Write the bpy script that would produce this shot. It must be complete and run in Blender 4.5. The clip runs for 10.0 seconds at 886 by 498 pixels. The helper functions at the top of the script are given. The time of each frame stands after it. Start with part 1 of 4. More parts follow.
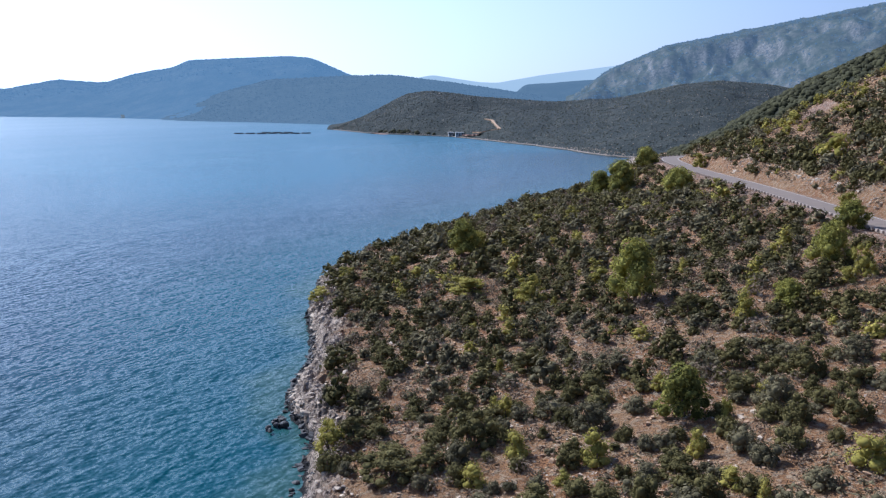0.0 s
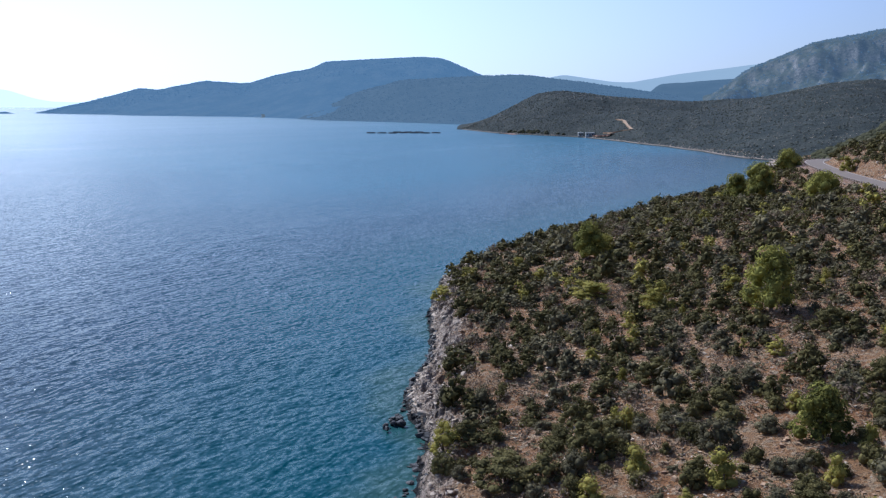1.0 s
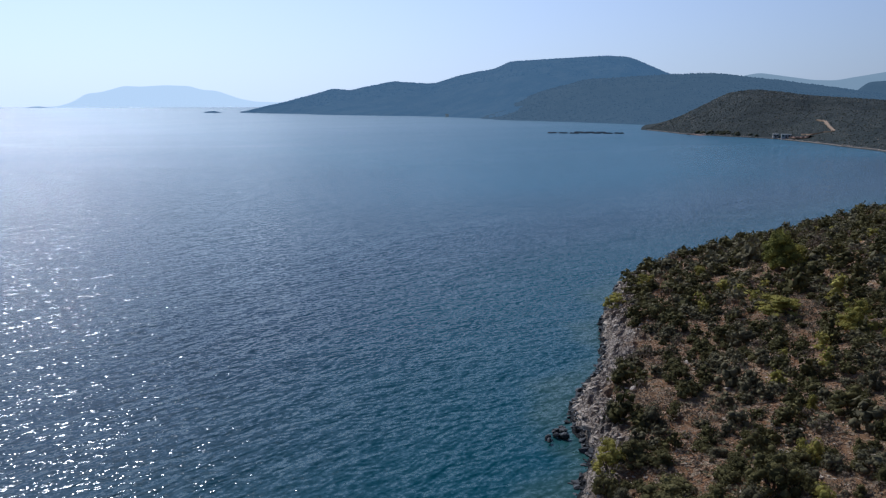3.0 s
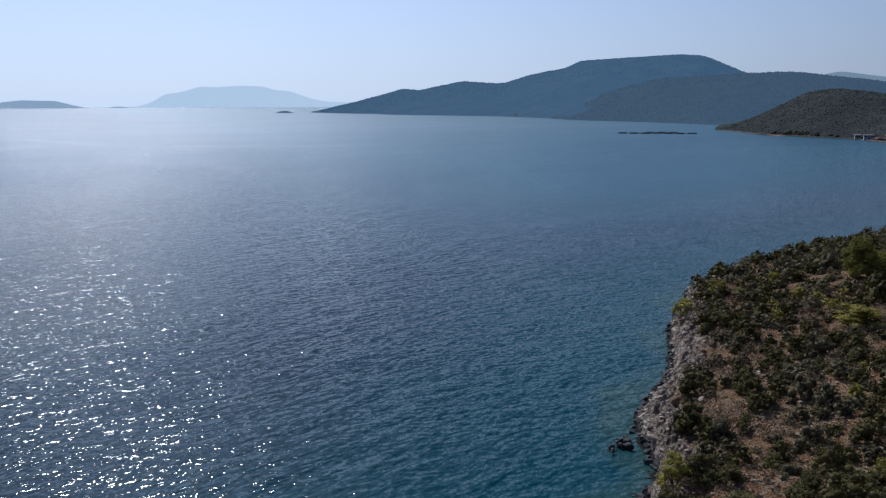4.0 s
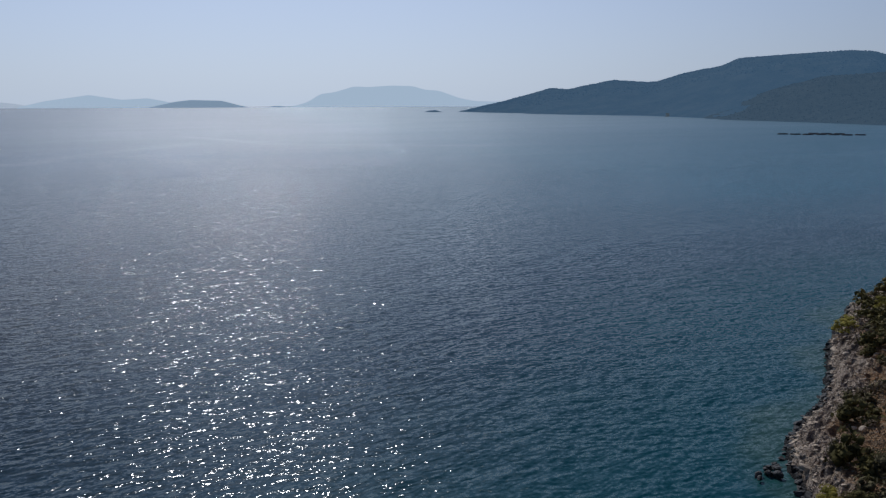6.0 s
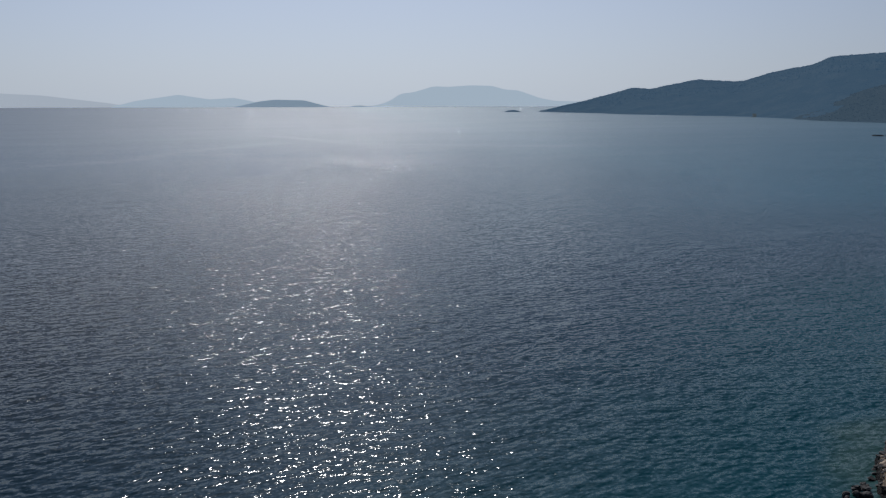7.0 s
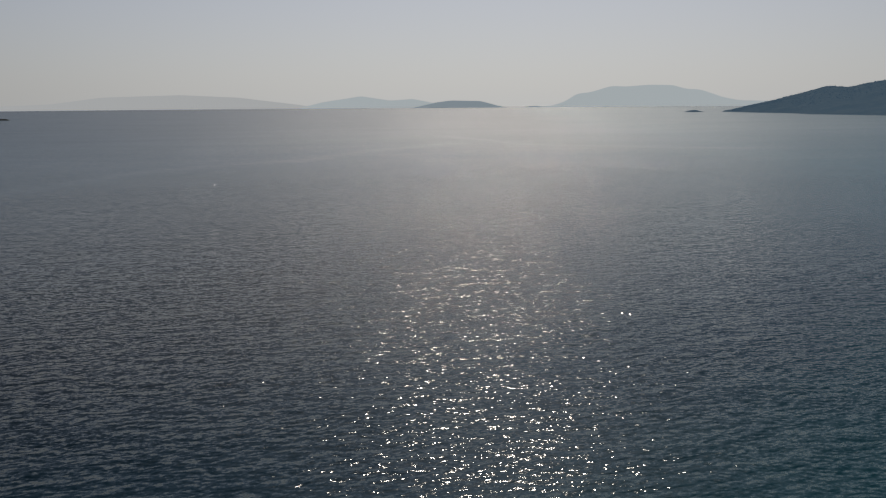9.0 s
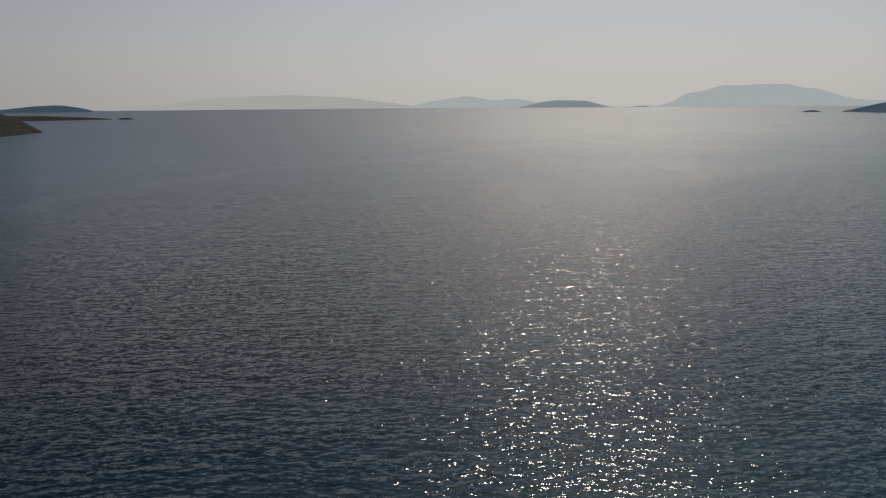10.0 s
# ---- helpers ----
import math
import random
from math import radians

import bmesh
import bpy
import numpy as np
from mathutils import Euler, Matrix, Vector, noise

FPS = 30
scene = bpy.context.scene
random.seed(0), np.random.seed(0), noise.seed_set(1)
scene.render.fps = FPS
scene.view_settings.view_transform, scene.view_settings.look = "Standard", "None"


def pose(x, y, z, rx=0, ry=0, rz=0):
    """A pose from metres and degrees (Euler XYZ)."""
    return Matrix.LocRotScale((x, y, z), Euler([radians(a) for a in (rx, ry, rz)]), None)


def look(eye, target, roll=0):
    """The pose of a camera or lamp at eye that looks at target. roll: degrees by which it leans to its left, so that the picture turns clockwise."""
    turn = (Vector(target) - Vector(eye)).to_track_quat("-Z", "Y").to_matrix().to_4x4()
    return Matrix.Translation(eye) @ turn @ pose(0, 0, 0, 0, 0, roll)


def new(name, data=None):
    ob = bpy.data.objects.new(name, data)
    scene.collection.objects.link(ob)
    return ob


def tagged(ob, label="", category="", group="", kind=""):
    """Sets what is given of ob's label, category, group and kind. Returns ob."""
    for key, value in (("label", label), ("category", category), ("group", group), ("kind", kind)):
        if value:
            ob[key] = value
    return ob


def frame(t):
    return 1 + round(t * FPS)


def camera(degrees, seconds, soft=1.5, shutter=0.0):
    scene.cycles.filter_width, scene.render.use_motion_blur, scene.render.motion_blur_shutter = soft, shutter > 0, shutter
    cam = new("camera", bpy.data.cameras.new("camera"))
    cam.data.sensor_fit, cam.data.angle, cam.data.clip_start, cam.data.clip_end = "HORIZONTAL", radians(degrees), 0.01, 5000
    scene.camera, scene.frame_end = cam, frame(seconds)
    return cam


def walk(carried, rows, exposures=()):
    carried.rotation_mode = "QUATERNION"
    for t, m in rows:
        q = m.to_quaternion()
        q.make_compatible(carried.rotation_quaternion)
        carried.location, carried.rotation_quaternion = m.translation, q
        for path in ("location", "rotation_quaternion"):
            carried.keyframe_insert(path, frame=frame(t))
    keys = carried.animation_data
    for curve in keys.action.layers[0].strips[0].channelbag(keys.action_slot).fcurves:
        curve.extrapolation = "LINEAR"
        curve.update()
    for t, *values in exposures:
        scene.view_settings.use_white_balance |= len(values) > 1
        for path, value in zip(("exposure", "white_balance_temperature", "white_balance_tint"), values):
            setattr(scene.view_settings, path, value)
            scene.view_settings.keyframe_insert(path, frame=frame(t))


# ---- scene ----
cam = camera(55.08, 10.0, soft=1.25)
EYE = 30.0
# seconds, metres east, north, up from the first eye, then yaw (left), pitch, roll in degrees
PATH = [
    (0.0, 0.000, -0.000, -0.000, -0.393, -9.826, -0.066),
    (0.5, 0.257, 0.652, -0.031, 3.948, -9.825, -0.087),
    (1.0, 0.404, 1.316, -0.078, 8.255, -9.831, -0.054),
    (1.5, 0.483, 1.983, -0.137, 11.334, -9.828, -0.060),
    (2.0, 0.568, 2.648, -0.166, 14.384, -9.834, -0.082),
    (2.5, 0.641, 3.291, -0.152, 17.636, -9.847, -0.042),
    (4.0, 0.667, 5.063, -0.008, 24.971, -9.859, 0.086),
    (4.5, 0.621, 5.565, 0.042, 27.433, -9.875, 0.116),
    (5.0, 0.562, 5.993, 0.132, 29.877, -9.883, 0.156),
    (5.5, 0.513, 6.335, 0.234, 32.272, -9.886, 0.181),
    (7.0, 0.249, 7.087, 0.587, 40.036, -9.898, 0.119),
    (7.5, 0.128, 7.276, 0.685, 42.705, -9.880, 0.190),
    (8.0, -0.021, 7.417, 0.768, 45.289, -9.856, 0.311),
    (8.5, -0.188, 7.524, 0.840, 48.320, -9.840, 0.371),
    (9.0, -0.363, 7.608, 0.906, 51.656, -9.823, 0.401),
    (9.5, -0.539, 7.679, 0.967, 55.072, -9.807, 0.415),
    (10.0, -0.714, 7.745, 1.025, 58.587, -9.794, 0.420),
]
EXPOSURES = [
    (0.0, 0.21, 5450, 13),
    (1.0, -0.08, 5400, 12),
    (2.5, -0.60, 5450, 10),
    (4.5, -1.08, 5700, 10),
    (5.5, -1.25, 5850, 10),
    (7.5, -1.40, 6600, 10),
    (10.0, -1.50, 7900, 12),
]
walk(cam, [(t, pose(x, y, EYE + z, 90 + pitch, roll, yaw)) for t, x, y, z, yaw, pitch, roll in PATH], EXPOSURES)

# ---------------------------------------------------------------- light
SUN_AZ, SUN_EL = -46.1, 42.0
world = bpy.data.worlds.new("sky")
scene.world = world
world.use_nodes = True
wn = world.node_tree
sky = wn.nodes.new("ShaderNodeTexSky")
sky.sky_type = "NISHITA"
sky.sun_disc = False
sky.sun_elevation, sky.sun_rotation = radians(SUN_EL), radians(SUN_AZ)
sky.altitude, sky.air_density, sky.dust_density, sky.ozone_density = 0, 0.7, 1.0, 5.0
clear = wn.nodes["Background"]
cool = wn.nodes.new("ShaderNodeVectorMath")
cool.operation = "MULTIPLY"
cool.inputs[1].default_value = (0.97, 0.96, 1.04)
wn.links.new(sky.outputs[0], cool.inputs[0])
wn.links.new(cool.outputs[0], clear.inputs[0])
clear.inputs[1].default_value = 0.145
sd = Vector((math.sin(radians(SUN_AZ)) * math.cos(radians(SUN_EL)), math.cos(radians(SUN_AZ)) * math.cos(radians(SUN_EL)), math.sin(radians(SUN_EL))))


def sky_math(op, a, b, c=0.0):
    n = wn.nodes.new("ShaderNodeMath")
    n.operation = op
    for socket, v in zip(n.inputs, (a, b, c)):
        if isinstance(v, bpy.types.NodeSocket):
            wn.links.new(v, socket)
        else:
            socket.default_value = v
    return n.outputs[0]


# summer haze: thickest along the horizon, brightest round the sun
coord = wn.nodes.new("ShaderNodeTexCoord").outputs["Generated"]
rise = wn.nodes.new("ShaderNodeSeparateXYZ")
wn.links.new(coord, rise.inputs[0])
toward = wn.nodes.new("ShaderNodeVectorMath")
toward.operation = "DOT_PRODUCT"
wn.links.new(coord, toward.inputs[0])
toward.inputs[1].default_value = tuple(sd)
near_sun = sky_math("POWER", sky_math("MULTIPLY_ADD", toward.outputs["Value"], 0.5, 0.5), 4.0)
haze = wn.nodes.new("ShaderNodeBackground")
haze.inputs[0].default_value = (0.895, 1.0, 1.13, 1)
wn.links.new(sky_math("MULTIPLY_ADD", near_sun, 2.40, 0.06), haze.inputs[1])
thick = sky_math("POWER", 2.718, sky_math("MULTIPLY", sky_math("MAXIMUM", rise.outputs[2], 0.0), -4.6))
veil = wn.nodes.new("ShaderNodeMixShader")
wn.links.new(sky_math("MULTIPLY", thick, 0.92), veil.inputs[0])
wn.links.new(clear.outputs[0], veil.inputs[1])
wn.links.new(haze.outputs[0], veil.inputs[2])
wn.links.new(veil.outputs[0], wn.nodes["World Output"].inputs[0])

sun = new("sun", bpy.data.lights.new("sun", "SUN"))
sun.data.energy, sun.data.angle, sun.data.color = 5.0, radians(0.5), (1.0, 0.98, 0.95)
sun.matrix_world = look(sd * 200, (0, 0, 0))


# ---------------------------------------------------------------- materials
class Mat:
    """A node material under construction."""

    def __init__(self, name):
        self.m = bpy.data.materials.new(name)
        self.m.use_nodes = True
        self.t = self.m.node_tree
        self.bsdf = self.t.nodes["Principled BSDF"]
        self.out = self.t.nodes["Material Output"]
        self.geo = self.t.nodes.new("ShaderNodeNewGeometry")
        self.pos = self.geo.outputs["Position"]

    def link(self, a, b):
        self.t.links.new(a, b)

    def put(self, socket, v):
        if isinstance(v, bpy.types.NodeSocket):
            self.link(v, socket)
        elif isinstance(v, tuple) and len(v) == 3 and socket.type == "RGBA":
            socket.default_value = (*v, 1)
        else:
            socket.default_value = v

    def math(self, op, a, b=0.0, c=0.0, clamp=False):
        n = self.t.nodes.new("ShaderNodeMath")
        n.operation, n.use_clamp = op, clamp
        for s, v in zip(n.inputs, (a, b, c)):
            self.put(s, v)
        return n.outputs[0]

    def vmath(self, op, a, b=(0, 0, 0)):
        n = self.t.nodes.new("ShaderNodeVectorMath")
        n.operation = op
        self.put(n.inputs[0], a)
        self.put(n.inputs[1], b)
        return n.outputs[0]

    def noise(self, scale, detail=3.0, rough=0.55, at=None, colour=False):
        n = self.t.nodes.new("ShaderNodeTexNoise")
        n.inputs["Scale"].default_value, n.inputs["Detail"].default_value, n.inputs["Roughness"].default_value = scale, detail, rough
        self.link(self.pos if at is None else at, n.inputs["Vector"])
        return n.outputs["Color" if colour else "Fac"]

    def step(self, v, lo, hi):
        n = self.t.nodes.new("ShaderNodeMapRange")
        n.interpolation_type = "SMOOTHSTEP"
        self.put(n.inputs[0], v)
        n.inputs[1].default_value, n.inputs[2].default_value = lo, hi
        return n.outputs[0]

    def mix(self, fac, a, b):
        n = self.t.nodes.new("ShaderNodeMix")
        n.data_type = "RGBA"
        self.put(n.inputs[0], fac)
        self.put(n.inputs[6], a)
        self.put(n.inputs[7], b)
        return n.outputs[2]

    def attr(self, name):
        n = self.t.nodes.new("ShaderNodeAttribute")
        n.attribute_name = name
        return n.outputs["Fac"]

    def bump(self, height, dist, strength=1.0):
        n = self.t.nodes.new("ShaderNodeBump")
        n.inputs["Distance"].default_value, n.inputs["Strength"].default_value = dist, strength
        self.link(height, n.inputs["Height"])
        self.link(n.outputs[0], self.bsdf.inputs["Normal"])

    def set(self, colour=None, rough=None, metal=0.0, spec=None):
        if colour is not None:
            self.put(self.bsdf.inputs["Base Color"], colour)
        if rough is not None:
            self.put(self.bsdf.inputs["Roughness"], rough)
        if spec is not None:
            self.put(self.bsdf.inputs["Specular IOR Level"], spec)
        self.bsdf.inputs["Metallic"].default_value = metal
        return self.m


def leaf_material(name, dark, light, translucent=0.3):
    k = Mat(name)
    big = k.noise(0.35, 2)
    isl = k.geo.outputs["Random Per Island"]
    info = k.t.nodes.new("ShaderNodeObjectInfo").outputs["Random"]
    f = k.math("ADD", k.math("MULTIPLY", big, 0.9), k.math("ADD", k.math("MULTIPLY", isl, 0.5), k.math("MULTIPLY", info, 0.25)))
    col = k.mix(k.step(f, 0.35, 1.25), dark, light)
    k.set(col, 0.85, spec=0.08)
    tr = k.t.nodes.new("ShaderNodeBsdfTranslucent")
    k.link(col, tr.inputs[0])
    ms = k.t.nodes.new("ShaderNodeMixShader")
    ms.inputs[0].default_value = translucent
    k.link(k.bsdf.outputs[0], ms.inputs[1])
    k.link(tr.outputs[0], ms.inputs[2])
    k.link(ms.outputs[0], k.out.inputs[0])
    return k.m


def plain(name, colour, rough=0.8, scale=2.0, vary=0.35, bump=0.02):
    k = Mat(name)
    n = k.noise(scale, 5)
    k.set(k.mix(n, tuple(v * (1 - vary) for v in colour), tuple(min(1, v * (1 + vary)) for v in colour)), rough)
    if bump:
        k.bump(n, bump)
    return k.m


def sea_material():
    k = Mat("sea_water")
    CREST = 65.0  # the way the wave crests lie
    offshore, slick = k.attr("offshore"), k.attr("slick")

    def stretched(length):
        mp = k.t.nodes.new("ShaderNodeMapping")
        mp.vector_type = "TEXTURE"
        mp.inputs["Rotation"].default_value = (0, 0, radians(CREST))
        mp.inputs["Scale"].default_value = (length, 1.0, 1.0)
        k.link(k.pos, mp.inputs[0])
        return mp.outputs[0]

    def scaled(v, f):
        n = k.t.nodes.new("ShaderNodeVectorMath")
        n.operation = "SCALE"
        k.put(n.inputs[0], v)
        k.put(n.inputs["Scale"], f)
        return n.outputs[0]

    def parts(v):
        n = k.t.nodes.new("ShaderNodeSeparateXYZ")
        k.link(v, n.inputs[0])
        return n.outputs

    # short wind waves: wavelength, turn from the wind, slope
    waves = None
    for length, turn, slope in ((7.0, 14, 0.014), (3.9, -16, 0.022), (2.6, 9, 0.036), (1.85, -8, 0.054), (1.3, 19, 0.060), (0.95, -24, 0.062), (0.65, 10, 0.060)):
        a = radians(CREST + 90 + turn)
        d = (math.cos(a), math.sin(a), 0.0)
        dot = k.t.nodes.new("ShaderNodeVectorMath")
        dot.operation = "DOT_PRODUCT"
        k.link(k.pos, dot.inputs[0])
        dot.inputs[1].default_value = tuple(v * 2 * math.pi / length for v in d)
        n = parts(k.noise(0.42 / length, 1.0, 0.5, stretched(1.8), True))
        phase = k.math("ADD", dot.outputs["Value"], k.math("MULTIPLY", n[0], 17.0))
        swing = k.math("MULTIPLY", k.math("COSINE", phase), k.math("MULTIPLY_ADD", n[1], 3.2 * slope, -0.6 * slope))
        s = scaled(d, swing)
        waves = s if waves is None else k.vmath("ADD", waves, s)
    # gusts roughen the water in patches of several sizes; slicks lie smooth
    gust = k.math("ADD", k.noise(0.012, 4, 0.65, stretched(2.5)), k.math("MULTIPLY", k.noise(0.16, 3, 0.7, stretched(2.0)), 0.8))
    gust = k.math("MULTIPLY_ADD", gust, 1.3, -0.17)
    gust = k.math("MULTIPLY", gust, k.math("SUBTRACT", 1.0, k.math("MULTIPLY", slick, 0.55)))
    ripple = None
    for scale, amp, length in ((1.2, 0.36, 2.4), (2.4, 0.85, 1.7), (4.2, 0.80, 1.3)):
        s = k.vmath("MULTIPLY", k.vmath("SUBTRACT", k.noise(scale, 1.0, 0.5, stretched(length), True), (0.5, 0.5, 0.5)), (0.95 * amp, amp, 0))
        ripple = s if ripple is None else k.vmath("ADD", ripple, s)
    lean = k.t.nodes.new("ShaderNodeVectorRotate")
    lean.rotation_type = "Z_AXIS"
    lean.inputs["Angle"].default_value = radians(CREST)
    k.link(ripple, lean.inputs["Vector"])
    chop = k.math("MULTIPLY_ADD", offshore, 1.5, 0.64)
    ripple = scaled(lean.outputs[0], k.math("MULTIPLY", gust, chop))
    waves = scaled(waves, k.math("MULTIPLY_ADD", gust, 0.42, 0.52))
    k.link(k.vmath("NORMALIZE", k.vmath("ADD", k.vmath("ADD", waves, ripple), (0, 0, 1))), k.bsdf.inputs["Normal"])
    # turquoise over the shore's shelf, deep blue beyond, paler blue inside the bay
    wob = k.math("ADD", k.attr("depth"), k.math("MULTIPLY", k.math("SUBTRACT", k.noise(0.08, 3), 0.5), 0.25))
    col = k.mix(k.step(wob, 0.0, 0.09), (0.030, 0.080, 0.070), (0.001, 0.057, 0.072))
    col = k.mix(k.step(wob, 0.1, 0.7), col, (0.002, 0.034, 0.056))
    # darker toward the west, then paler blue far from land
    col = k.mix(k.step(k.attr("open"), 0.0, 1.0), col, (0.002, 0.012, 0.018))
    col = k.mix(k.step(offshore, 0.15, 0.8), col, (0.005, 0.060, 0.108))
    col = k.mix(k.attr("bay"), col, (0.018, 0.120, 0.170))
    k.bsdf.inputs["IOR"].default_value = 1.33
    k.set(col, 0.11)
    k.link(k.math("MULTIPLY_ADD", offshore, 0.6, 0.19), k.bsdf.inputs["Specular IOR Level"])
    # ripples too fine to see one by one
    fine = k.t.nodes.new("ShaderNodeBsdfPrincipled")
    k.link(col, fine.inputs["Base Color"])
    fine.inputs["IOR"].default_value = 1.33
    grain = k.math("ADD", k.step(k.noise(0.45, 4, 0.85, stretched(1.3)), 0.32, 0.68), gust)
    k.link(k.math("MULTIPLY_ADD", grain, 0.11, k.math("MULTIPLY_ADD", offshore, 0.09, 0.28)), fine.inputs["Roughness"])
    k.link(k.math("MULTIPLY_ADD", offshore, 1.0, 0.2), fine.inputs["Specular IOR Level"])
    k.link(k.vmath("NORMALIZE", k.vmath("ADD", waves, (0, 0, 1))), fine.inputs["Normal"])
    ms = k.t.nodes.new("ShaderNodeMixShader")
    k.link(k.math("MULTIPLY_ADD", offshore, 0.66, 0.13), ms.inputs[0])
    k.link(k.bsdf.outputs[0], ms.inputs[1])
    k.link(fine.outputs[0], ms.inputs[2])
    k.link(ms.outputs[0], k.out.inputs[0])
    return k.m


def land_material():
    k = Mat("stony_ground")
    shore = k.attr("shore")
    soil_n, fine, grit = k.noise(0.12, 4), k.noise(1.7, 6, 0.72), k.noise(7.0, 4, 0.7)
    soil = k.mix(k.step(soil_n, 0.35, 0.65), (0.46, 0.215, 0.086), (0.55, 0.31, 0.145))
    soil = k.mix(k.step(fine, 0.47, 0.62), soil, (0.66, 0.485, 0.30))
    soil = k.mix(k.math("MULTIPLY", k.step(grit, 0.50, 0.62), 0.8), soil, (0.13, 0.08, 0.055))
    # bedded limestone: thin layers along the shore
    beds = k.t.nodes.new("ShaderNodeMapping")
    beds.inputs["Rotation"].default_value = (0, 0, radians(-8))
    beds.inputs["Scale"].default_value = (1.7, 0.65, 1.7)
    k.link(k.pos, beds.inputs[0])
    layer = k.noise(1.0, 5, 0.68, beds.outputs[0])
    rock = k.mix(k.step(layer, 0.40, 0.60), (0.50, 0.37, 0.265), (0.82, 0.65, 0.49))
    rock = k.mix(k.math("MULTIPLY", k.step(grit, 0.57, 0.67), 0.6), rock, (0.12, 0.095, 0.078))
    split = k.t.nodes.new("ShaderNodeTexVoronoi")
    split.feature = "DISTANCE_TO_EDGE"
    split.inputs["Scale"].default_value = 1.1
    k.link(k.vmath("ADD", beds.outputs[0], k.vmath("MULTIPLY", k.noise(1.5, 3, 0.6, None, True), (0.7, 0.7, 0.7))), split.inputs["Vector"])
    crack = k.step(split.outputs["Distance"], 0.0, 0.07)
    rock = k.mix(crack, (0.19, 0.145, 0.11), rock)
    edge = k.math("ADD", shore, k.math("MULTIPLY", k.math("SUBTRACT", k.noise(0.25, 4), 0.5), 6.0))
    inland = k.step(edge, 2.6, 5.0)
    col = k.mix(inland, rock, soil)
    sep = k.t.nodes.new("ShaderNodeSeparateXYZ")
    k.link(k.pos, sep.inputs[0])
    bare = k.math("ADD", k.attr("bare"), k.math("MULTIPLY", k.math("SUBTRACT", fine, 0.5), 0.8))
    col = k.mix(k.step(bare, 0.3, 0.7), col, k.mix(k.step(fine, 0.4, 0.62), k.mix(k.step(grit, 0.42, 0.6), (0.45, 0.235, 0.13), (0.19, 0.095, 0.055)), (0.62, 0.45, 0.32)))
    wet = k.math("ADD", sep.outputs[2], k.math("MULTIPLY", k.math("SUBTRACT", fine, 0.5), 1.0))
    col = k.mix(k.step(wet, 0.25, 0.6), (0.035, 0.032, 0.03), col)
    k.bump(k.math("ADD", k.math("ADD", fine, k.math("MULTIPLY", grit, 0.7)), k.math("MULTIPLY", k.math("SUBTRACT", 1.0, inland), k.math("MULTIPLY_ADD", crack, 0.25, k.math("MULTIPLY", layer, 0.6)))), 1.3)
    return k.set(col, 0.9, spec=0.2)


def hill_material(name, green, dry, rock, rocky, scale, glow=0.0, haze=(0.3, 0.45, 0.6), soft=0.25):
    """Scrub-covered slopes; glow is the share of emission standing in for air before a far backdrop."""
    k = Mat(name)
    a, b, c = k.noise(scale * 0.25, 4), k.noise(scale, 5, 0.7), k.noise(scale * 5, 4, 0.8)
    col = k.mix(k.step(b, 0.4, 0.66), green, dry)
    col = k.mix(k.math("MULTIPLY", k.step(c, 0.5, 0.66), 0.6), col, tuple(v * 0.5 for v in green))
    sep = k.t.nodes.new("ShaderNodeSeparateXYZ")
    k.link(k.geo.outputs["Normal"], sep.inputs[0])
    steep = k.math("SUBTRACT", 1.0, sep.outputs[2])
    rk = k.math("ADD", k.math("MULTIPLY", steep, 0.8), k.math("ADD", k.math("MULTIPLY", a, 0.4), k.math("ADD", k.math("MULTIPLY", b, 0.3), k.math("MULTIPLY", c, 0.2))))
    col = k.mix(k.step(rk, 0.80 - rocky, 0.80 + soft - rocky), col, k.mix(k.step(c, 0.35, 0.65), tuple(v * 0.3 for v in rock), rock))
    k.bump(k.math("ADD", b, k.math("MULTIPLY", c, 0.5)), 3.0 / max(scale * 20, 0.2))
    k.set(col, 0.95, spec=0.1)
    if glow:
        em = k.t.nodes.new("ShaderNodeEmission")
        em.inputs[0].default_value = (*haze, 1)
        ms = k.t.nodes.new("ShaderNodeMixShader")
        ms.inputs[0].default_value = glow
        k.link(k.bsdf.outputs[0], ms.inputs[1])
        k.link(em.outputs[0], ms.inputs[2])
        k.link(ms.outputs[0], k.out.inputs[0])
    return k.m


M_SEA, M_LAND = sea_material(), land_material()
LEAF = {
    "dark": leaf_material("dark_green_leaves", (0.054, 0.047, 0.016), (0.180, 0.150, 0.054), 0.12),
    "grey": leaf_material("grey_green_leaves", (0.076, 0.065, 0.033), (0.225, 0.188, 0.098), 0.12),
    "lime": leaf_material("yellow_green_needles", (0.17, 0.155, 0.030), (0.46, 0.38, 0.090), 0.25),
    "dry": leaf_material("dry_brown_twigs", (0.13, 0.090, 0.056), (0.25, 0.185, 0.12), 0.12),
    "pine": leaf_material("pine_needles", (0.075, 0.080, 0.022), (0.42, 0.38, 0.085), 0.25),
}
LEAF["spur"] = leaf_material("dark_spur_leaves", (0.026, 0.027, 0.014), (0.085, 0.080, 0.038), 0.1)
# far leaves greyed and paled in colour for haze and their backlit sides
LEAF["far"] = leaf_material("haze_paled_scrub_leaves", (0.085, 0.092, 0.072), (0.19, 0.19, 0.145), 0.4)
M_BARK = plain("grey_brown_bark", (0.16, 0.11, 0.08), 0.9, 6, 0.5, 0.05)
M_ROCK = plain("pale_limestone", (0.52, 0.405, 0.285), 0.9, 1.8, 0.6, 0.15)
M_WETROCK = plain("dark_wet_rock", (0.04, 0.036, 0.032), 0.75, 2.0, 0.5, 0.1)
M_ROAD = plain("worn_asphalt", (0.19, 0.142, 0.102), 0.85, 0.8, 0.25, 0.01)
